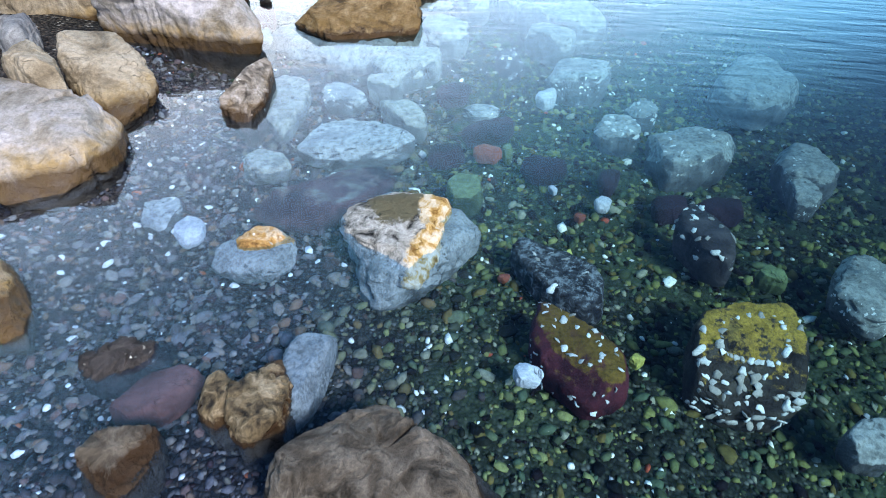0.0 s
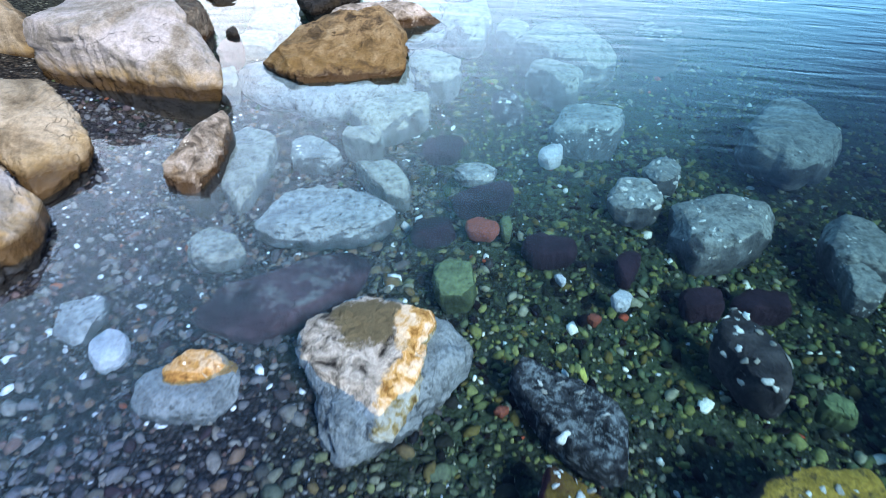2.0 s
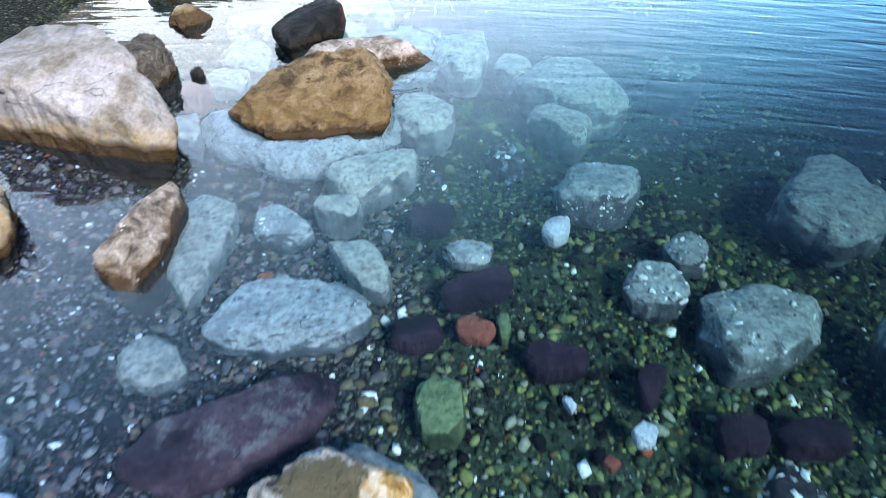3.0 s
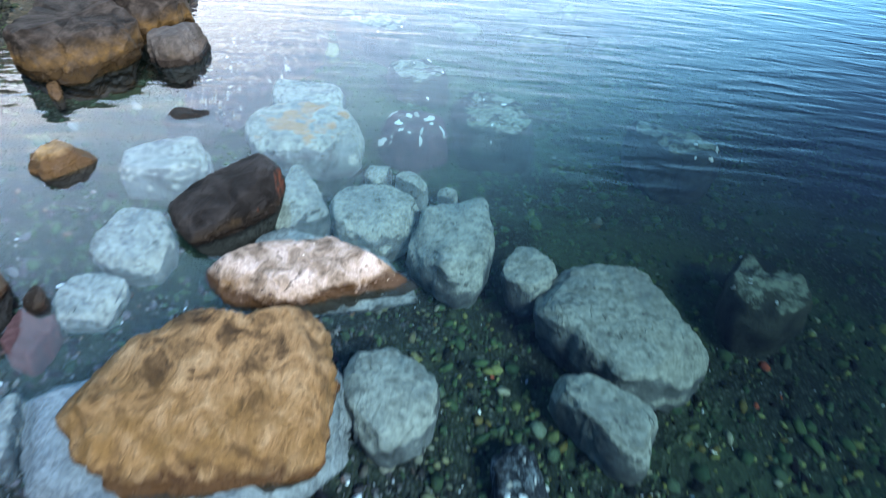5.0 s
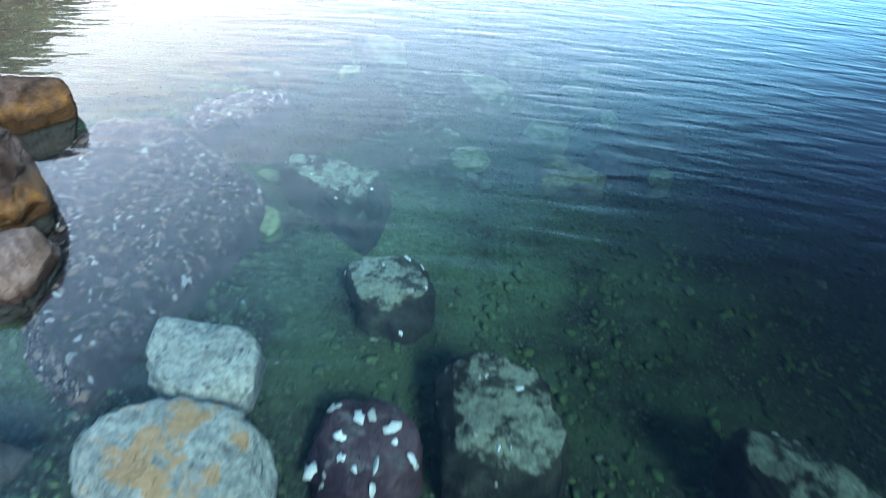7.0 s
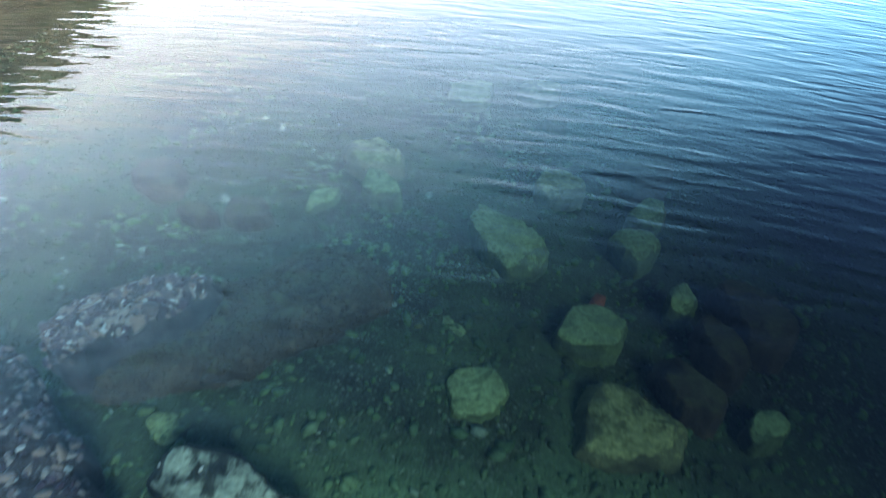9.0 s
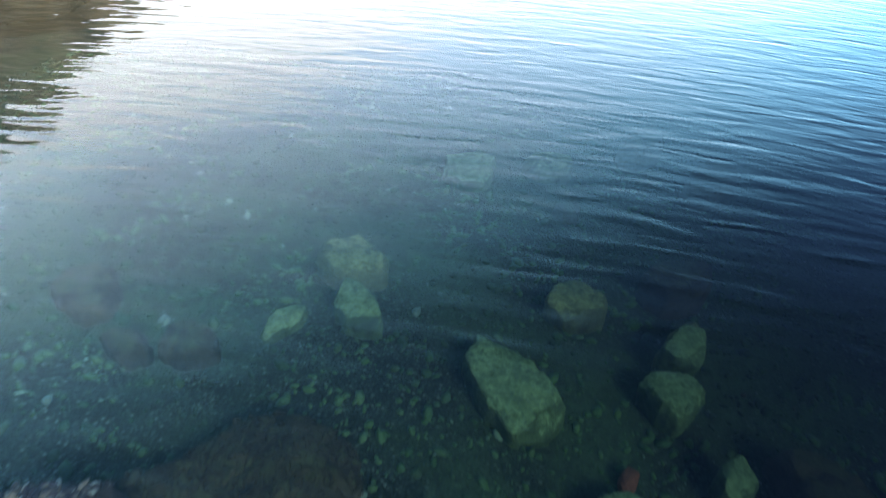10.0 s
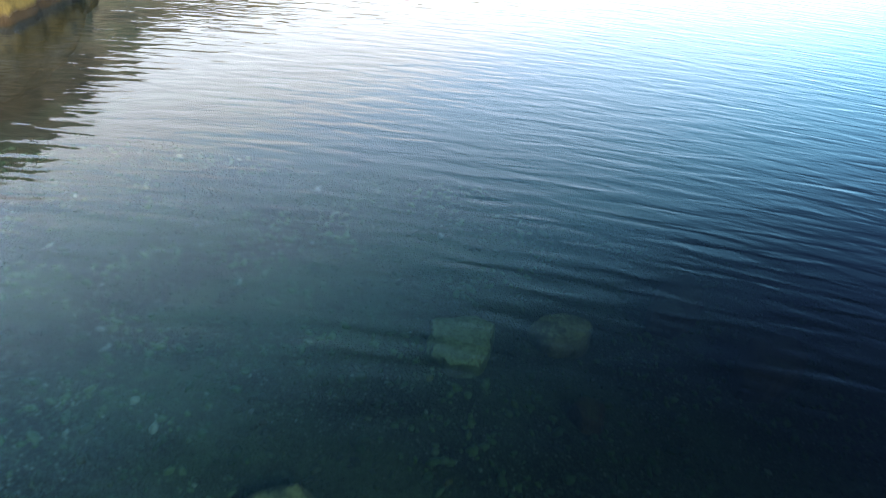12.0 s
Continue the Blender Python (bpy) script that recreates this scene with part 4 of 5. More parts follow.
    ("olive", -0.9, -0.62, [(0.68, 9.59), (0.79, 9.78), (0.91, 9.89), (0.97, 9.77), (0.89, 9.59), (0.74, 9.53)]),
    ("brown", -0.75, -0.48, [(-1.64, 9.0), (-1.68, 9.12), (-1.56, 9.21), (-1.4, 9.17), (-1.36, 9.03), (-1.49, 8.96)]),
    ("brown", -0.75, -0.48, [(-2.37, 9.24), (-2.39, 9.42), (-2.24, 9.53), (-2.04, 9.38), (-1.99, 9.19), (-2.13, 9.1)]),
    ("brown", -0.75, -0.5, [(-1.94, 9.01), (-1.91, 9.09), (-1.73, 9.1), (-1.65, 8.97), (-1.75, 8.9)]),
    ("green", -0.95, -0.72, [(-0.69, 11.09), (-0.71, 11.41), (-0.5, 11.5), (-0.33, 11.48), (-0.34, 11.11), (-0.48, 11.01)]),
    ("brown", -1.05, -0.75, [(0.59, 11.87), (0.73, 12.21), (0.97, 12.34), (0.99, 12.06), (0.8, 11.82)]),
    ("brown", -1.05, -0.75, [(1.1, 11.59), (1.24, 11.82), (1.48, 11.83), (1.51, 11.6), (1.28, 11.41), (1.09, 11.41)]),
    ("brown", -1.05, -0.75, [(0.12, 10.94), (0.2, 11.02), (0.32, 10.97), (0.32, 10.86), (0.21, 10.83)]),
    ("olive", -1.02, -0.78, [(-0.15, 11.57), (0.02, 11.72), (0.27, 11.68), (0.23, 11.49), (0.0, 11.41)]),
    ("green", -0.8, -0.52, [(-0.39, 8.12), (-0.26, 8.16), (-0.16, 7.82), (-0.22, 7.76), (-0.36, 7.84)]),
    ("darkpurple", -0.8, -0.5, [(-1.15, 7.57), (-1.03, 7.67), (-0.88, 7.64), (-0.8, 7.49), (-0.94, 7.42), (-1.07, 7.44)]),
    ("green", -0.75, -0.52, [(-0.79, 8.04), (-0.66, 8.11), (-0.5, 8.04), (-0.52, 7.9), (-0.69, 7.88)]),
    ("olive", -0.8, -0.54, [(-0.67, 7.9), (-0.55, 8.01), (-0.38, 7.93), (-0.38, 7.74), (-0.53, 7.7)]),
    ("green", -0.85, -0.56, [(0.87, 8.97), (0.97, 9.04), (1.04, 8.94), (0.97, 8.83), (0.87, 8.84)]),
    ("green", -0.75, -0.54, [(-0.43, 8.47), (-0.28, 8.55), (-0.11, 8.48), (-0.14, 8.34), (-0.33, 8.33)]),
    ("brown", -0.9, -0.56, [(1.17, 8.97), (1.36, 9.05), (1.52, 8.84), (1.4, 8.62), (1.23, 8.67)]),
    ("darkpurple", -0.22, -0.13, [(0.01, 3.03), (0.03, 3.13), (0.18, 3.14), (0.22, 3.11), (0.2, 2.96), (0.05, 2.95)]),
    ("darkpurple", -0.24, -0.13, [(0.19, 2.62), (0.32, 2.69), (0.48, 2.76), (0.49, 2.64), (0.37, 2.55), (0.23, 2.53)]),
    ("darkpurple", -0.24, -0.14, [(0.03, 2.34), (0.05, 2.43), (0.2, 2.47), (0.24, 2.37), (0.11, 2.31)]),
    ("darkpurple", -0.27, -0.16, [(0.51, 2.33), (0.55, 2.39), (0.75, 2.37), (0.75, 2.27), (0.58, 2.24)]),
    ("darkpurple", -0.27, -0.17, [(0.9, 2.26), (0.98, 2.34), (1.02, 2.29), (0.95, 2.14), (0.91, 2.16)]),
    ("brick", -0.23, -0.16, [(0.26, 2.45), (0.35, 2.49), (0.43, 2.44), (0.4, 2.37), (0.3, 2.38)]),
    ("lilac", -0.22, -0.15, [(0.17, 2.85), (0.28, 2.92), (0.41, 2.88), (0.39, 2.78), (0.24, 2.76)]),
    ("darkpurple", -0.33, -0.22, [(1.15, 2.15), (1.31, 2.17), (1.32, 2.06), (1.16, 2.03)]),
    ("darkpurple", -0.35, -0.23, [(1.35, 2.13), (1.46, 2.19), (1.6, 2.16), (1.58, 2.07), (1.38, 2.06)]),
    ("brick", -0.225, -0.19, [(0.76, 1.93), (0.79, 1.96), (0.82, 1.93), (0.79, 1.9)]),
    ("brick", -0.215, -0.18, [(0.42, 1.49), (0.45, 1.51), (0.48, 1.5), (0.45, 1.47)]),
    ("brick", -0.72, -0.62, [(0.47, 8.85), (0.51, 8.92), (0.56, 8.9), (0.54, 8.82), (0.49, 8.81)]),
    ("yellow", -0.235, -0.18, [(0.9, 1.11), (0.93, 1.13), (0.96, 1.11), (0.93, 1.08)]),
    ("yellow", -0.235, -0.18, [(0.71, 1.66), (0.73, 1.7), (0.74, 1.64), (0.72, 1.61)]),
    ("white", -0.235, -0.18, [(0.86, 2.04), (0.91, 2.09), (0.95, 2.06), (0.93, 2.0), (0.88, 2.0)]),
    ("white", -0.22, -0.185, [(0.65, 2.15), (0.67, 2.17), (0.7, 2.12), (0.68, 2.1)]),
    ("green", -0.25, -0.17, [(0.42, 2.49), (0.46, 2.54), (0.48, 2.47), (0.47, 2.39), (0.44, 2.4)]),
]
LOOKS = {
    "central": ("central", "grey rock with a golden ridge breaking the surface"),
    "tantop": ("rusty", "grey rock with a rusty top just awash"),
    "twin": ("mottled", "lumpy tan and grey rock breaking the surface"),
    "greybrown": ("brown", "grey-brown weathered rock rising from the shallows"),
    "flat": ("barnacled", "long flat barnacled rock half awash"),
    "gold": ("ochre", "small golden rock in the shallows"),
    "spiky": ("shelly", "dark jagged rock just awash"),
    "pale": ("pale", "pale weathered limestone boulder with a golden tide line"),
    "ochre": ("ochre", "ochre boulder with a dark wet tide line"),
    "tan": ("tan", "large tan boulder rising from the water"),
    "dark": ("dark", "dark wet boulder with a rusty side"),
    "wash": ("dark", "low dark rock just breaking the surface"),
    "slate": ("slate", "dark slate boulder beside larger weedy rocks"),
    "brown": ("brown", "brown boulder with a wet dark foot"),
    "darkgold": ("darkgold", "dark boulder fringed with golden weed"),
    "barnacled": ("barnacled", "barnacled boulder with a wet dark side"),
    "grey": ("grey", "smooth dark grey boulder on the shore"),
    "red": ("red", "long dull red stone under shallow water"),
}
SUNK = {
    "white": ("white", "smooth white stone under shallow water"), "shell": ("white", "white shell-like stone on the gravel bed"),
    "palegrey": ("silted", "pale grey stone under clear water"), "lilac": ("silted_grey", "flat lilac-grey stone under clear water"),
    "redshell": ("maroon", "dark red slab dotted with white shells"), "blockshell": ("yellowed", "squared rock crusted with white shells"),
    "darkspot": ("speckled", "dark sunken slab with white spots"), "darkbarn": ("shelly", "dark sunken rock with white barnacles"),
    "grey": ("silted_grey", "grey silted stone under clear water"), "greybarn": ("silted_grey", "grey stone with white barnacles under water"),
    "greengrey": ("green", "green-grey stone on the gravel bed"), "purple": ("purple", "long purple-brown stone under water"),
    "green": ("green", "algae-green stone on the sea bed"), "palegold": ("silted", "pale sandy stone under clear water"),
    "greygold": ("silted_grey", "grey sunken block with a crusted top"), "pale": ("silted", "pale silted rock under clear water"),
    "curl": ("patchy", "dark sunken rock with a pale patch"), "redpale": ("red", "reddish pale stone under clear water"),
    "brick": ("brick", "brick-red stone on the gravel bed"), "yellow": ("yellow", "small yellow-green stone on the bed"),
    "darkpurple": ("dusk", "dark purple stone under clear water"), "orange": ("sandy", "pale sunken rock with an orange patch"),
    "redspot": ("purple", "dark red sunken rock with white tufts"), "lpatch": ("patchy", "dark sunken rock with pale silt patches"),
    "palespot": ("silted", "pale spotted stone under clear water"), "olive": ("olive", "olive sunken stone on the deep bed"),
    "mussel": ("ledge", "sunken ledge crusted with mussels"), "weed": ("umber", "weedy brown rock on the sea bed"), "brown": ("umber", "brown weedy stone on the deep bed"),
}
SHAPES = {
    "blockshell": dict(block=0.07, chips=2, rough=0.06, faces_cut=((-95, 42, 0.60),)), "redshell": dict(block=0.14, chips=3, rough=0.05, faces_cut=((-130, 40, 0.78),)), "pale": dict(block=0.22, chips=8, rough=0.07),
    "mussel": dict(block=0.2, chips=3, rough=0.05), "weed": dict(block=0.3, chips=5, rough=0.09), "tan": dict(block=0.08, chips=4, rough=0.07, tilt=(0.0, 0.6), facets=1, wobble=0.2, faces_cut=((-80, 45, 0.74), (175, 35, 0.80))), "dark": dict(block=0.08, chips=10, rough=0.05, tilt=(0.15, 0.35), facets=0),
    "central": dict(block=0.2, chips=9, rough=0.09, tilt=(0.12, 0.05)), "greybrown": dict(block=0.12, chips=6, rough=0.1, faces_cut=((-100, 50, 0.78), (30, 40, 0.8))), "red": dict(block=0.12, chips=2, facets=0, wobble=0.1, rough=0.04), "darkspot": dict(block=0.14, chips=6, rough=0.06),
    "twin": dict(block=0.16, chips=5, rough=0.15, broken=1.3, facets=2), "spiky": dict(block=0.3, chips=4, rough=0.22, facets=1, broken=1.4), "brown": dict(block=0.12, chips=5, rough=0.11),
    "darkgold": dict(block=0.08, chips=5, rough=0.08, facets=2, faces_cut=((-50, 38, 0.72),)), "flat": dict(block=0.3, chips=9, rough=0.07, tilt=(0.0, 0.1), facets=1),
}
# the hard faces of single boulders, by their order above
FACES = {
    0: dict(block=0.07, chips=3, facets=1, wobble=0.2, tilt=(-0.10, 0.22), faces_cut=((-62, 30, 0.84), (20, 32, 0.86))),
    1: dict(block=0.07, chips=3, facets=1, wobble=0.2, tilt=(-0.30, 0.15), faces_cut=((-30, 48, 0.70), (-110, 30, 0.82))),
    3: dict(block=0.07, chips=3, facets=1, wobble=0.2, tilt=(0.0, 0.15), faces_cut=((-80, 40, 0.74), (10, 40, 0.80))),
    4: dict(block=0.07, chips=4, facets=2, faces_cut=((0, 42, 0.66), (-100, 45, 0.8))),
    21: dict(block=0.07, chips=3, facets=1, faces_cut=((-120, 35, 0.7), (-20, 50, 0.72))),
}
by_kind = {}
for i, (kind, base, top, corners) in enumerate(BOULDERS):
    look_name, label = LOOKS[kind]
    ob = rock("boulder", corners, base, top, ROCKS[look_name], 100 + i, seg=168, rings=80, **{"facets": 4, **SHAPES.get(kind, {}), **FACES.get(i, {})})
    by_kind[kind] = tagged(ob, label, "boulder", "shore boulders")
for i, (kind, base, top, corners) in enumerate(FEET):
    owner, part_name, look_name = kind.split("-")
    ob = rock(part_name, corners, base, top, ROCKS[look_name], 200 + i, seg=128, rings=56)
    ob.parent = by_kind[owner]
tagged(rock("boulder", FAR_SLAB, -0.9, 0.5, ROCKS["weedy"], 90, seg=96, rings=44), "large weedy slab of rock at the shore", "boulder", "shore boulders")
sunk = {}
for i, (kind, base, top, corners) in enumerate(STONES):
    look_name, label = SUNK[kind]
    ob = rock("stone", corners, base, top, ROCKS[look_name], 300 + i, seg=80, rings=34, taper=0.1, **SHAPES.get(kind if kind != "pale" else "", dict(block=0.11, chips=6, rough=0.075, facets=1)))
    sunk.setdefault(kind, []).append(tagged(ob, label, "stone", "sunken stones"))


# ---- shells on the rocks ----
def shell_material(name, a, b, c):
    n = Nodes(name)
    pos = n.node("NewGeometry", 0)
    colour = n.ramp(n.node("ObjectInfo", 5), [(0.0, a), (0.45, b), (0.8, c)])
    colour = n.mix(0.6, colour, n.ramp(n.noise(pos, 160.0, 4, 0.7), [(0.3, 0.35), (0.6, 1.0)]), "MULTIPLY")
    n.put(n.bsdf.inputs["Base Color"], colour)
    n.bsdf.inputs["Roughness"].default_value = 0.5
    n.bsdf.inputs["Specular IOR Level"].default_value = 0.04
    return n.m


WHITE_SHELL = shell_material("white_shell", (0.56, 0.55, 0.50), (0.40, 0.38, 0.33), (0.22, 0.20, 0.165))
MUSSEL_SHELL = shell_material("mussel_shell", (0.27, 0.235, 0.20), (0.11, 0.08, 0.065), (0.03, 0.023, 0.024))


def shell_mesh(seed, material):
    """An uneven oyster-like valve: a low dome with a frilled rim."""
    rng = np.random.default_rng(seed)
    k, v, f = 11, [(0.0, 0.0, 0.34)], []
    frill = 1 + rng.uniform(-0.38, 0.30, k)
    for radius, height in ((0.55, 0.30), (1.0, 0.06), (0.96, -0.12)):
        for j in range(k):
            a = 2 * math.pi * j / k
            v.append((radius * frill[j] * math.cos(a), radius * frill[j] * math.sin(a) * 0.72, height + rng.uniform(-0.10, 0.10)))
    for j in range(k):
        q = (j + 1) % k
        f.append((0, 1 + j, 1 + q))
        for ring in (0, 1):
            o = 1 + ring * k
            f.append((o + j, o + k + j, o + k + q, o + q))
    me = bpy.data.meshes.new("shell")
    me.from_pydata(v, [], f)
    me.materials.append(material)
    me.shade_smooth()
    return me


SHELLS = {"white": [shell_mesh(k, WHITE_SHELL) for k in range(4)], "mussel": [shell_mesh(20 + k, MUSSEL_SHELL) for k in range(4)]}


def shells_on(ob, count, small, large, seed, kind="white", wanted=lambda co, nor: nor.z > 0.3, gap=0.8):
    """Shells that sit on a rock's skin, each one a part of it."""
    rng = random.Random(seed)
    fit = [p for p in ob.data.polygons if wanted(p.center, p.normal)]
    spots = [(p.center.copy(), p.normal.copy()) for p in rng.choices(fit, [p.area for p in fit], k=count * 12)]
    taken = []
    for co, nor in spots:
        if len(taken) >= count:
            break
        size = small + (large - small) * rng.random() ** 1.8
        if any((co - c).length < (size + s) * gap for c, s in taken):
            continue
        taken.append((co, size))
        shell = new("shell", rng.choice(SHELLS[kind]))
        shell.parent = ob
        turn = (nor + Vector((rng.gauss(0, 0.42), rng.gauss(0, 0.42), rng.gauss(0, 0.42)))).to_track_quat("Z", "Y").to_matrix().to_4x4()
        shell.matrix_local = Matrix.Translation(co + nor * size * 0.05) @ turn @ pose(0, 0, 0, 0, 0, rng.uniform(0, 360)) @ Matrix.Diagonal((size, size, size * rng.uniform(0.5, 1.1), 1))


block = sunk["blockshell"][0]
shells_on(block, 75, 0.011, 0.027, 1, wanted=lambda co, nor: nor.y < -0.45 and co.z > -0.30, gap=0.5)
shells_on(block, 24, 0.006, 0.018, 2, wanted=lambda co, nor: nor.z > 0.8)
shells_on(sunk["redshell"][0], 26, 0.006, 0.017, 3, wanted=lambda co, nor: nor.x < -0.3 or nor.y < -0.5)
shells_on(sunk["redshell"][0], 26, 0.007, 0.022, 4, wanted=lambda co, nor: nor.z > 0.85)
for k, slab in enumerate(sunk["darkspot"]):
    shells_on(slab, 6, 0.012, 0.024, 5 + k, wanted=lambda co, nor: nor.z > 0.7)
shells_on(sunk["darkbarn"][0], 22, 0.014, 0.030, 7, wanted=lambda co, nor: nor.z > 0.1)
for k, slab in enumerate(sunk["greybarn"]):
    shells_on(slab, 26, 0.008, 0.020, 10 + k, wanted=lambda co, nor: nor.z > 0.2)
for k, slab in enumerate(sunk["redspot"]):
    shells_on(slab, 16, 0.015, 0.045, 20 + k, wanted=lambda co, nor: nor.z > 0.3)
for k, slab in enumerate(sunk["curl"] + sunk["lpatch"]):
    shells_on(slab, 8, 0.010, 0.024, 30 + k)
for k, slab in enumerate(sunk["mussel"]):
    shells_on(slab, 60, 0.009, 0.022, 40 + k, "mussel", gap=0.5)


def crust_on(ob, count, size, seed, material, wanted):
    """A dense crust of small shells on a rock, too many to count: one part."""
    rng = np.random.default_rng(seed)
    fit = [p for p in ob.data.polygons if wanted(p.center, p.normal)]
    area = np.array([p.area for p in fit])
    bases = [(np.array([q.co for q in me.vertices]), [tuple(p.vertices) for p in me.polygons]) for me in SHELLS["mussel"]]
    verts, faces, at = [], [], 0
    for k in rng.choice(len(fit), count, p=area / area.sum()):
        v, f = bases[rng.integers(len(bases))]
        m = np.array((fit[k].normal + Vector(rng.normal(0, 0.5, 3))).to_track_quat("Z", "Y").to_matrix() @ pose(0, 0, 0, 0, 0, rng.uniform(0, 360)).to_3x3())
        grown = size * rng.lognormal(0, 0.4)
        mixed = rng.dirichlet(np.ones(len(fit[k].vertices)))
        spot = mixed @ np.array([ob.data.vertices[q].co for q in fit[k].vertices])
        verts.append((v * (grown, grown, grown * rng.uniform(0.7, 1.5))) @ m.T + spot)
        faces += [tuple(q + at for q in face) for face in f]
        at += len(v)
    crust = mesh_object("mussel_crust", np.concatenate(verts), faces, material, parent=ob)
    return tagged(crust, "dense crust of small brown and white mussels", kind="stuff")


def crust_material():
    n = Nodes("mussel_crust")
    isle = n.node("NewGeometry", 8)
    colour = n.ramp(isle, [(0.0, (0.022, 0.015, 0.018)), (0.25, (0.05, 0.035, 0.034)), (0.45, (0.095, 0.065, 0.05)), (0.62, (0.035, 0.022, 0.028)), (0.80, (0.10, 0.08, 0.068)), (0.95, (0.17, 0.16, 0.145))], "CONSTANT")
    colour = n.mix(0.6, colour, n.ramp(n.noise(n.node("NewGeometry", 0), 140.0, 4, 0.7), [(0.3, 0.35), (0.6, 1.0)]), "MULTIPLY")
    n.put(n.bsdf.inputs["Base Color"], colour)
    n.bsdf.inputs["Roughness"].default_value = 0.5
    n.bsdf.inputs["Specular IOR Level"].default_value = 0.04
    return n.m


CRUST = crust_material()
for k, slab in enumerate(sunk["mussel"]):
    crust_on(slab, 1100 if k == 0 else 2600, 0.013, 60 + k, CRUST, wanted=lambda co, nor: nor.z > 0.35)
for k, slab in enumerate(sunk["weed"]):
    tufts = crust_on(slab, 2200, 0.016, 70 + k, ROCKS["umber"], wanted=lambda co, nor: nor.z > 0.1)
    tufts.name = "weed_tufts"
    tagged(tufts, "short brown weed growing in tufts")
shells_on(by_kind["flat"], 12, 0.004, 0.009, 50, "mussel", wanted=lambda co, nor: nor.y < 0 and 0.01 < co.z < 0.09)
shells_on(by_kind["tantop"], 4, 0.006, 0.012, 51, wanted=lambda co, nor: nor.z > 0.4)
shells_on(by_kind["barnacled"], 12, 0.005, 0.010, 52, "mussel", wanted=lambda co, nor: co.z > 0.0)


# ---- pebbles on the bed ----
def pebble_shapes(count, fine=2):
    """Unit pebbles of 42 corners, flattened and uneven."""
    shapes = []
    for k in range(count):
        bm = bmesh.new()
        bmesh.ops.create_icosphere(bm, subdivisions=fine if k % 4 == 0 else 1, radius=1.0)
        rng = np.random.default_rng(40 + k)
        v = np.array([q.co for q in bm.verts])
        f = np.array([[q.index for q in face.verts] for face in bm.faces])
        bm.free()
        v *= 1 + rng.uniform(-0.16, 0.12, (len(v), 1))
        for _ in range(7):
            d = rng.normal(size=3)
            d /= np.linalg.norm(d)
            v -= np.outer(np.maximum(v @ d - rng.uniform(0.5, 0.85), 0), d)
        shapes.append((v * (1, rng.uniform(0.5, 0.9), rng.uniform(0.3, 0.6)), f))
    return shapes


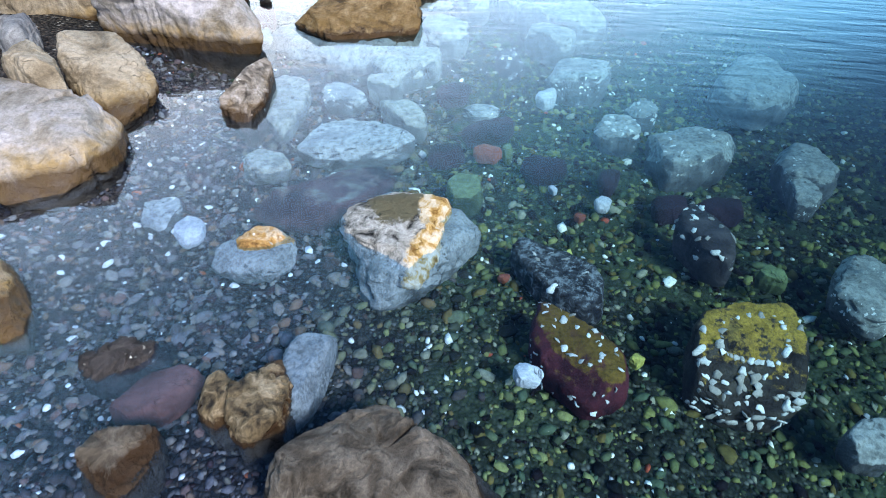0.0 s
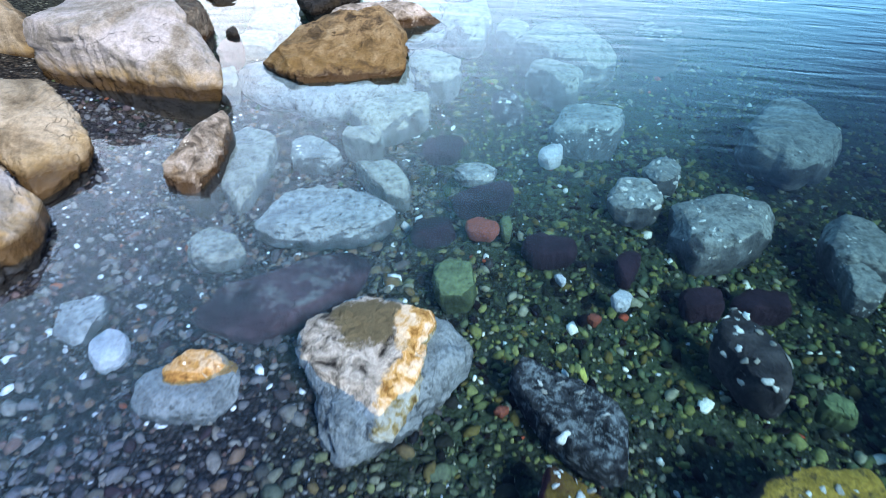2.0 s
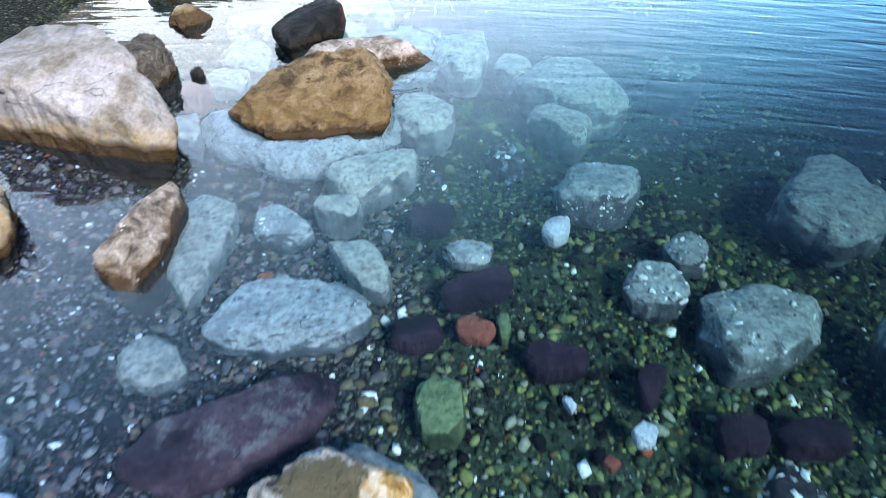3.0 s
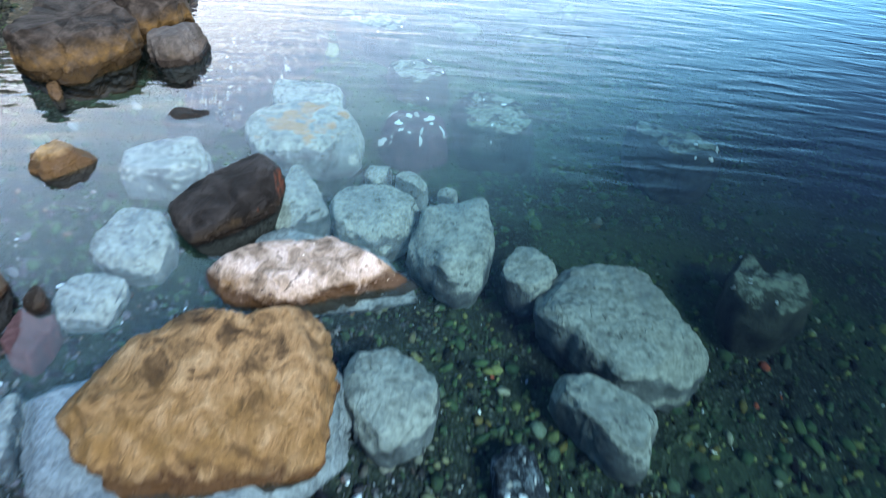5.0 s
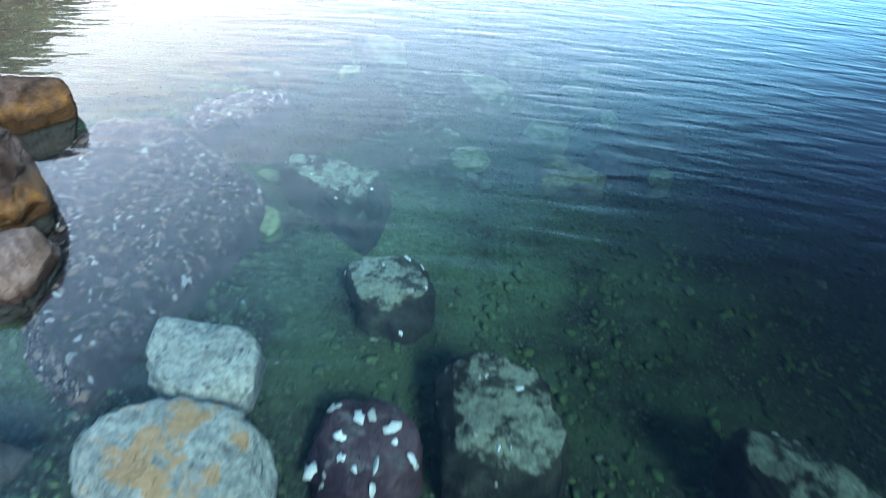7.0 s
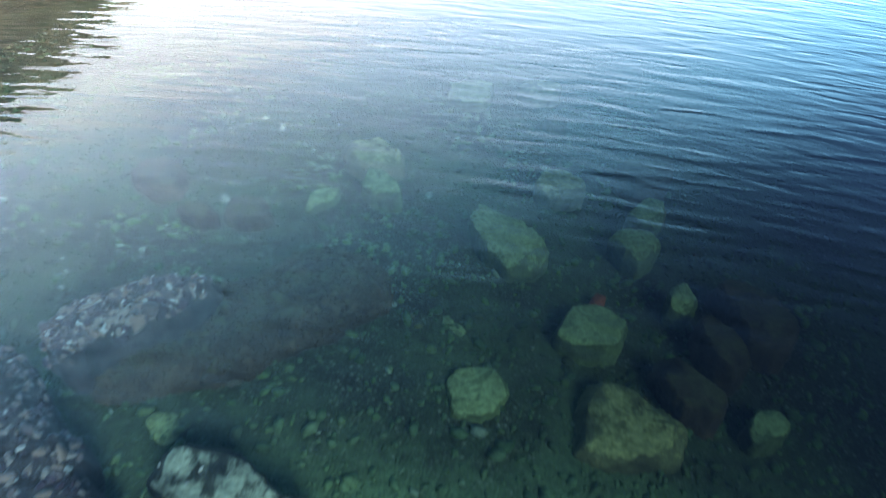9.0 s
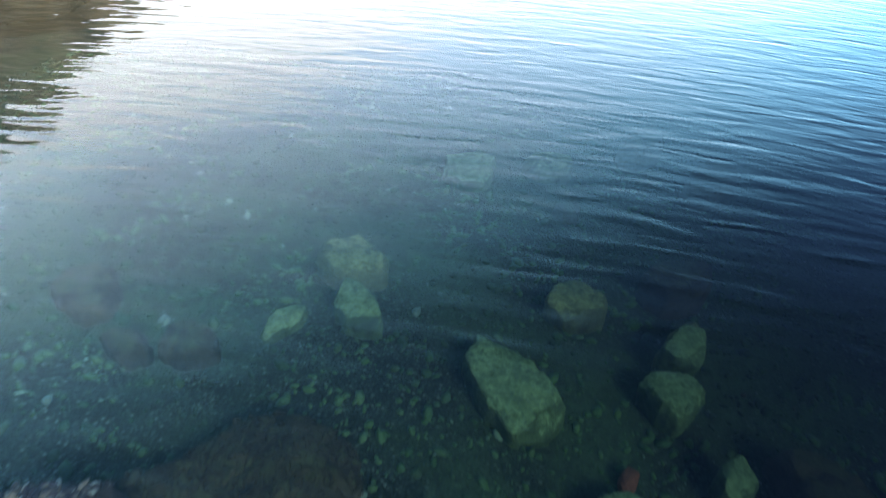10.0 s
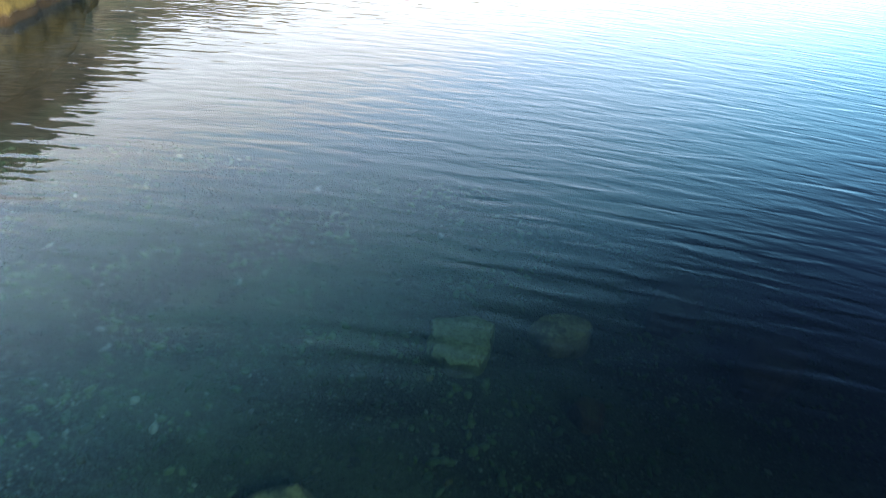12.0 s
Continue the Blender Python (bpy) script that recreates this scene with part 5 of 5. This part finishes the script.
def scatter(name, x0, x1, y0, y1, per_m2, size, seed, material, fine=2, thin=((0, 1), (99, 1))):
    rng = np.random.default_rng(seed)
    shapes = pebble_shapes(8, fine)
    n = int((x1 - x0) * (y1 - y0) * per_m2)
    px, py = rng.uniform(x0, x1, n), rng.uniform(y0, y1, n)
    keep = (bed(px, py) < 0.02) & (rng.random(n) < np.interp(py, *zip(*thin)))
    px, py = px[keep], py[keep]
    s = size * rng.lognormal(0, 0.55, len(px)).clip(0.3, 3.0)
    turn = rng.uniform(0, 2 * math.pi, len(px))
    which = rng.integers(0, len(shapes), len(px))
    vs, fs, at = [], [], 0
    for k, (v, f) in enumerate(shapes):
        sel = np.nonzero(which == k)[0]
        c, sn = np.cos(turn[sel])[:, None], np.sin(turn[sel])[:, None]
        lean = rng.normal(0, 0.25, (len(sel), 2))
        x, y, z = v[:, 0][None] * s[sel][:, None], v[:, 1][None] * s[sel][:, None], v[:, 2][None] * s[sel][:, None]
        z = z + lean[:, :1] * x + lean[:, 1:] * y
        zz = bed(px[sel], py[sel])[:, None] + z + s[sel][:, None] * 0.2
        w = np.stack([px[sel][:, None] + c * x - sn * y, py[sel][:, None] + sn * x + c * y, zz], -1).reshape(-1, 3)
        vs.append(w)
        fs.append((f[None] + (np.arange(len(sel)) * len(v))[:, None, None]).reshape(-1, 3) + at)
        at += len(w)
    vs, fs = np.concatenate(vs), np.concatenate(fs)
    me = bpy.data.meshes.new(name)
    me.vertices.add(len(vs))
    me.vertices.foreach_set("co", vs.ravel())
    me.loops.add(fs.size)
    me.loops.foreach_set("vertex_index", fs.ravel())
    me.polygons.add(len(fs))
    me.polygons.foreach_set("loop_start", np.arange(0, fs.size, 3))
    me.update(calc_edges=True)
    me.materials.append(material)
    return new(name, me)


PEBBLES = pebble_material("pebbles")
tagged(scatter("pebbles", -2.0, 3.2, -0.1, 5.0, 1750, 0.0125, 5, PEBBLES, 1, ((2.6, 1.0), (4.0, 0.4), (5.0, 0.06))), "mixed grey, green and brown beach pebbles", "pebbles", kind="stuff")
tagged(scatter("pebbles", -5.0, 3.2, 2.8, 13.5, 360, 0.016, 6, pebble_material("weedy_pebbles", weedy=0.88), 1, ((2.8, 0.1), (4.6, 1.0))), "mixed green and brown pebbles on the deeper bed", "pebbles", kind="stuff")
tagged(scatter("shell_fragments", -1.9, 2.2, 0.0, 4.6, 45, 0.0055, 8, ROCKS["white"], 1), "small white shell fragments on the bed", "shell fragments", kind="stuff")

# the largest stones of the shallows, each one a piece of the bed
ONE = pebble_material("single_pebble", True)
MESHES = []
for k, (v, f) in enumerate(pebble_shapes(10)):
    me = bpy.data.meshes.new("pebble")
    me.from_pydata([tuple(p) for p in v], [], [tuple(p) for p in f])
    me.materials.append(ONE)
    me.shade_smooth()
    MESHES.append(me)
rng = random.Random(77)
for k in range(300):
    x, y = rng.uniform(-1.2, 1.6), rng.uniform(0.3, 3.2)
    size = rng.uniform(0.024, 0.05)
    stone = new("pebble", rng.choice(MESHES))
    stone.parent = ground
    stone.matrix_local = pose(x, y, float(bed(x, y)) + size * 0.25, rng.gauss(0, 10), rng.gauss(0, 10), rng.uniform(0, 360)) @ Matrix.Diagonal((size, size, size, 1))
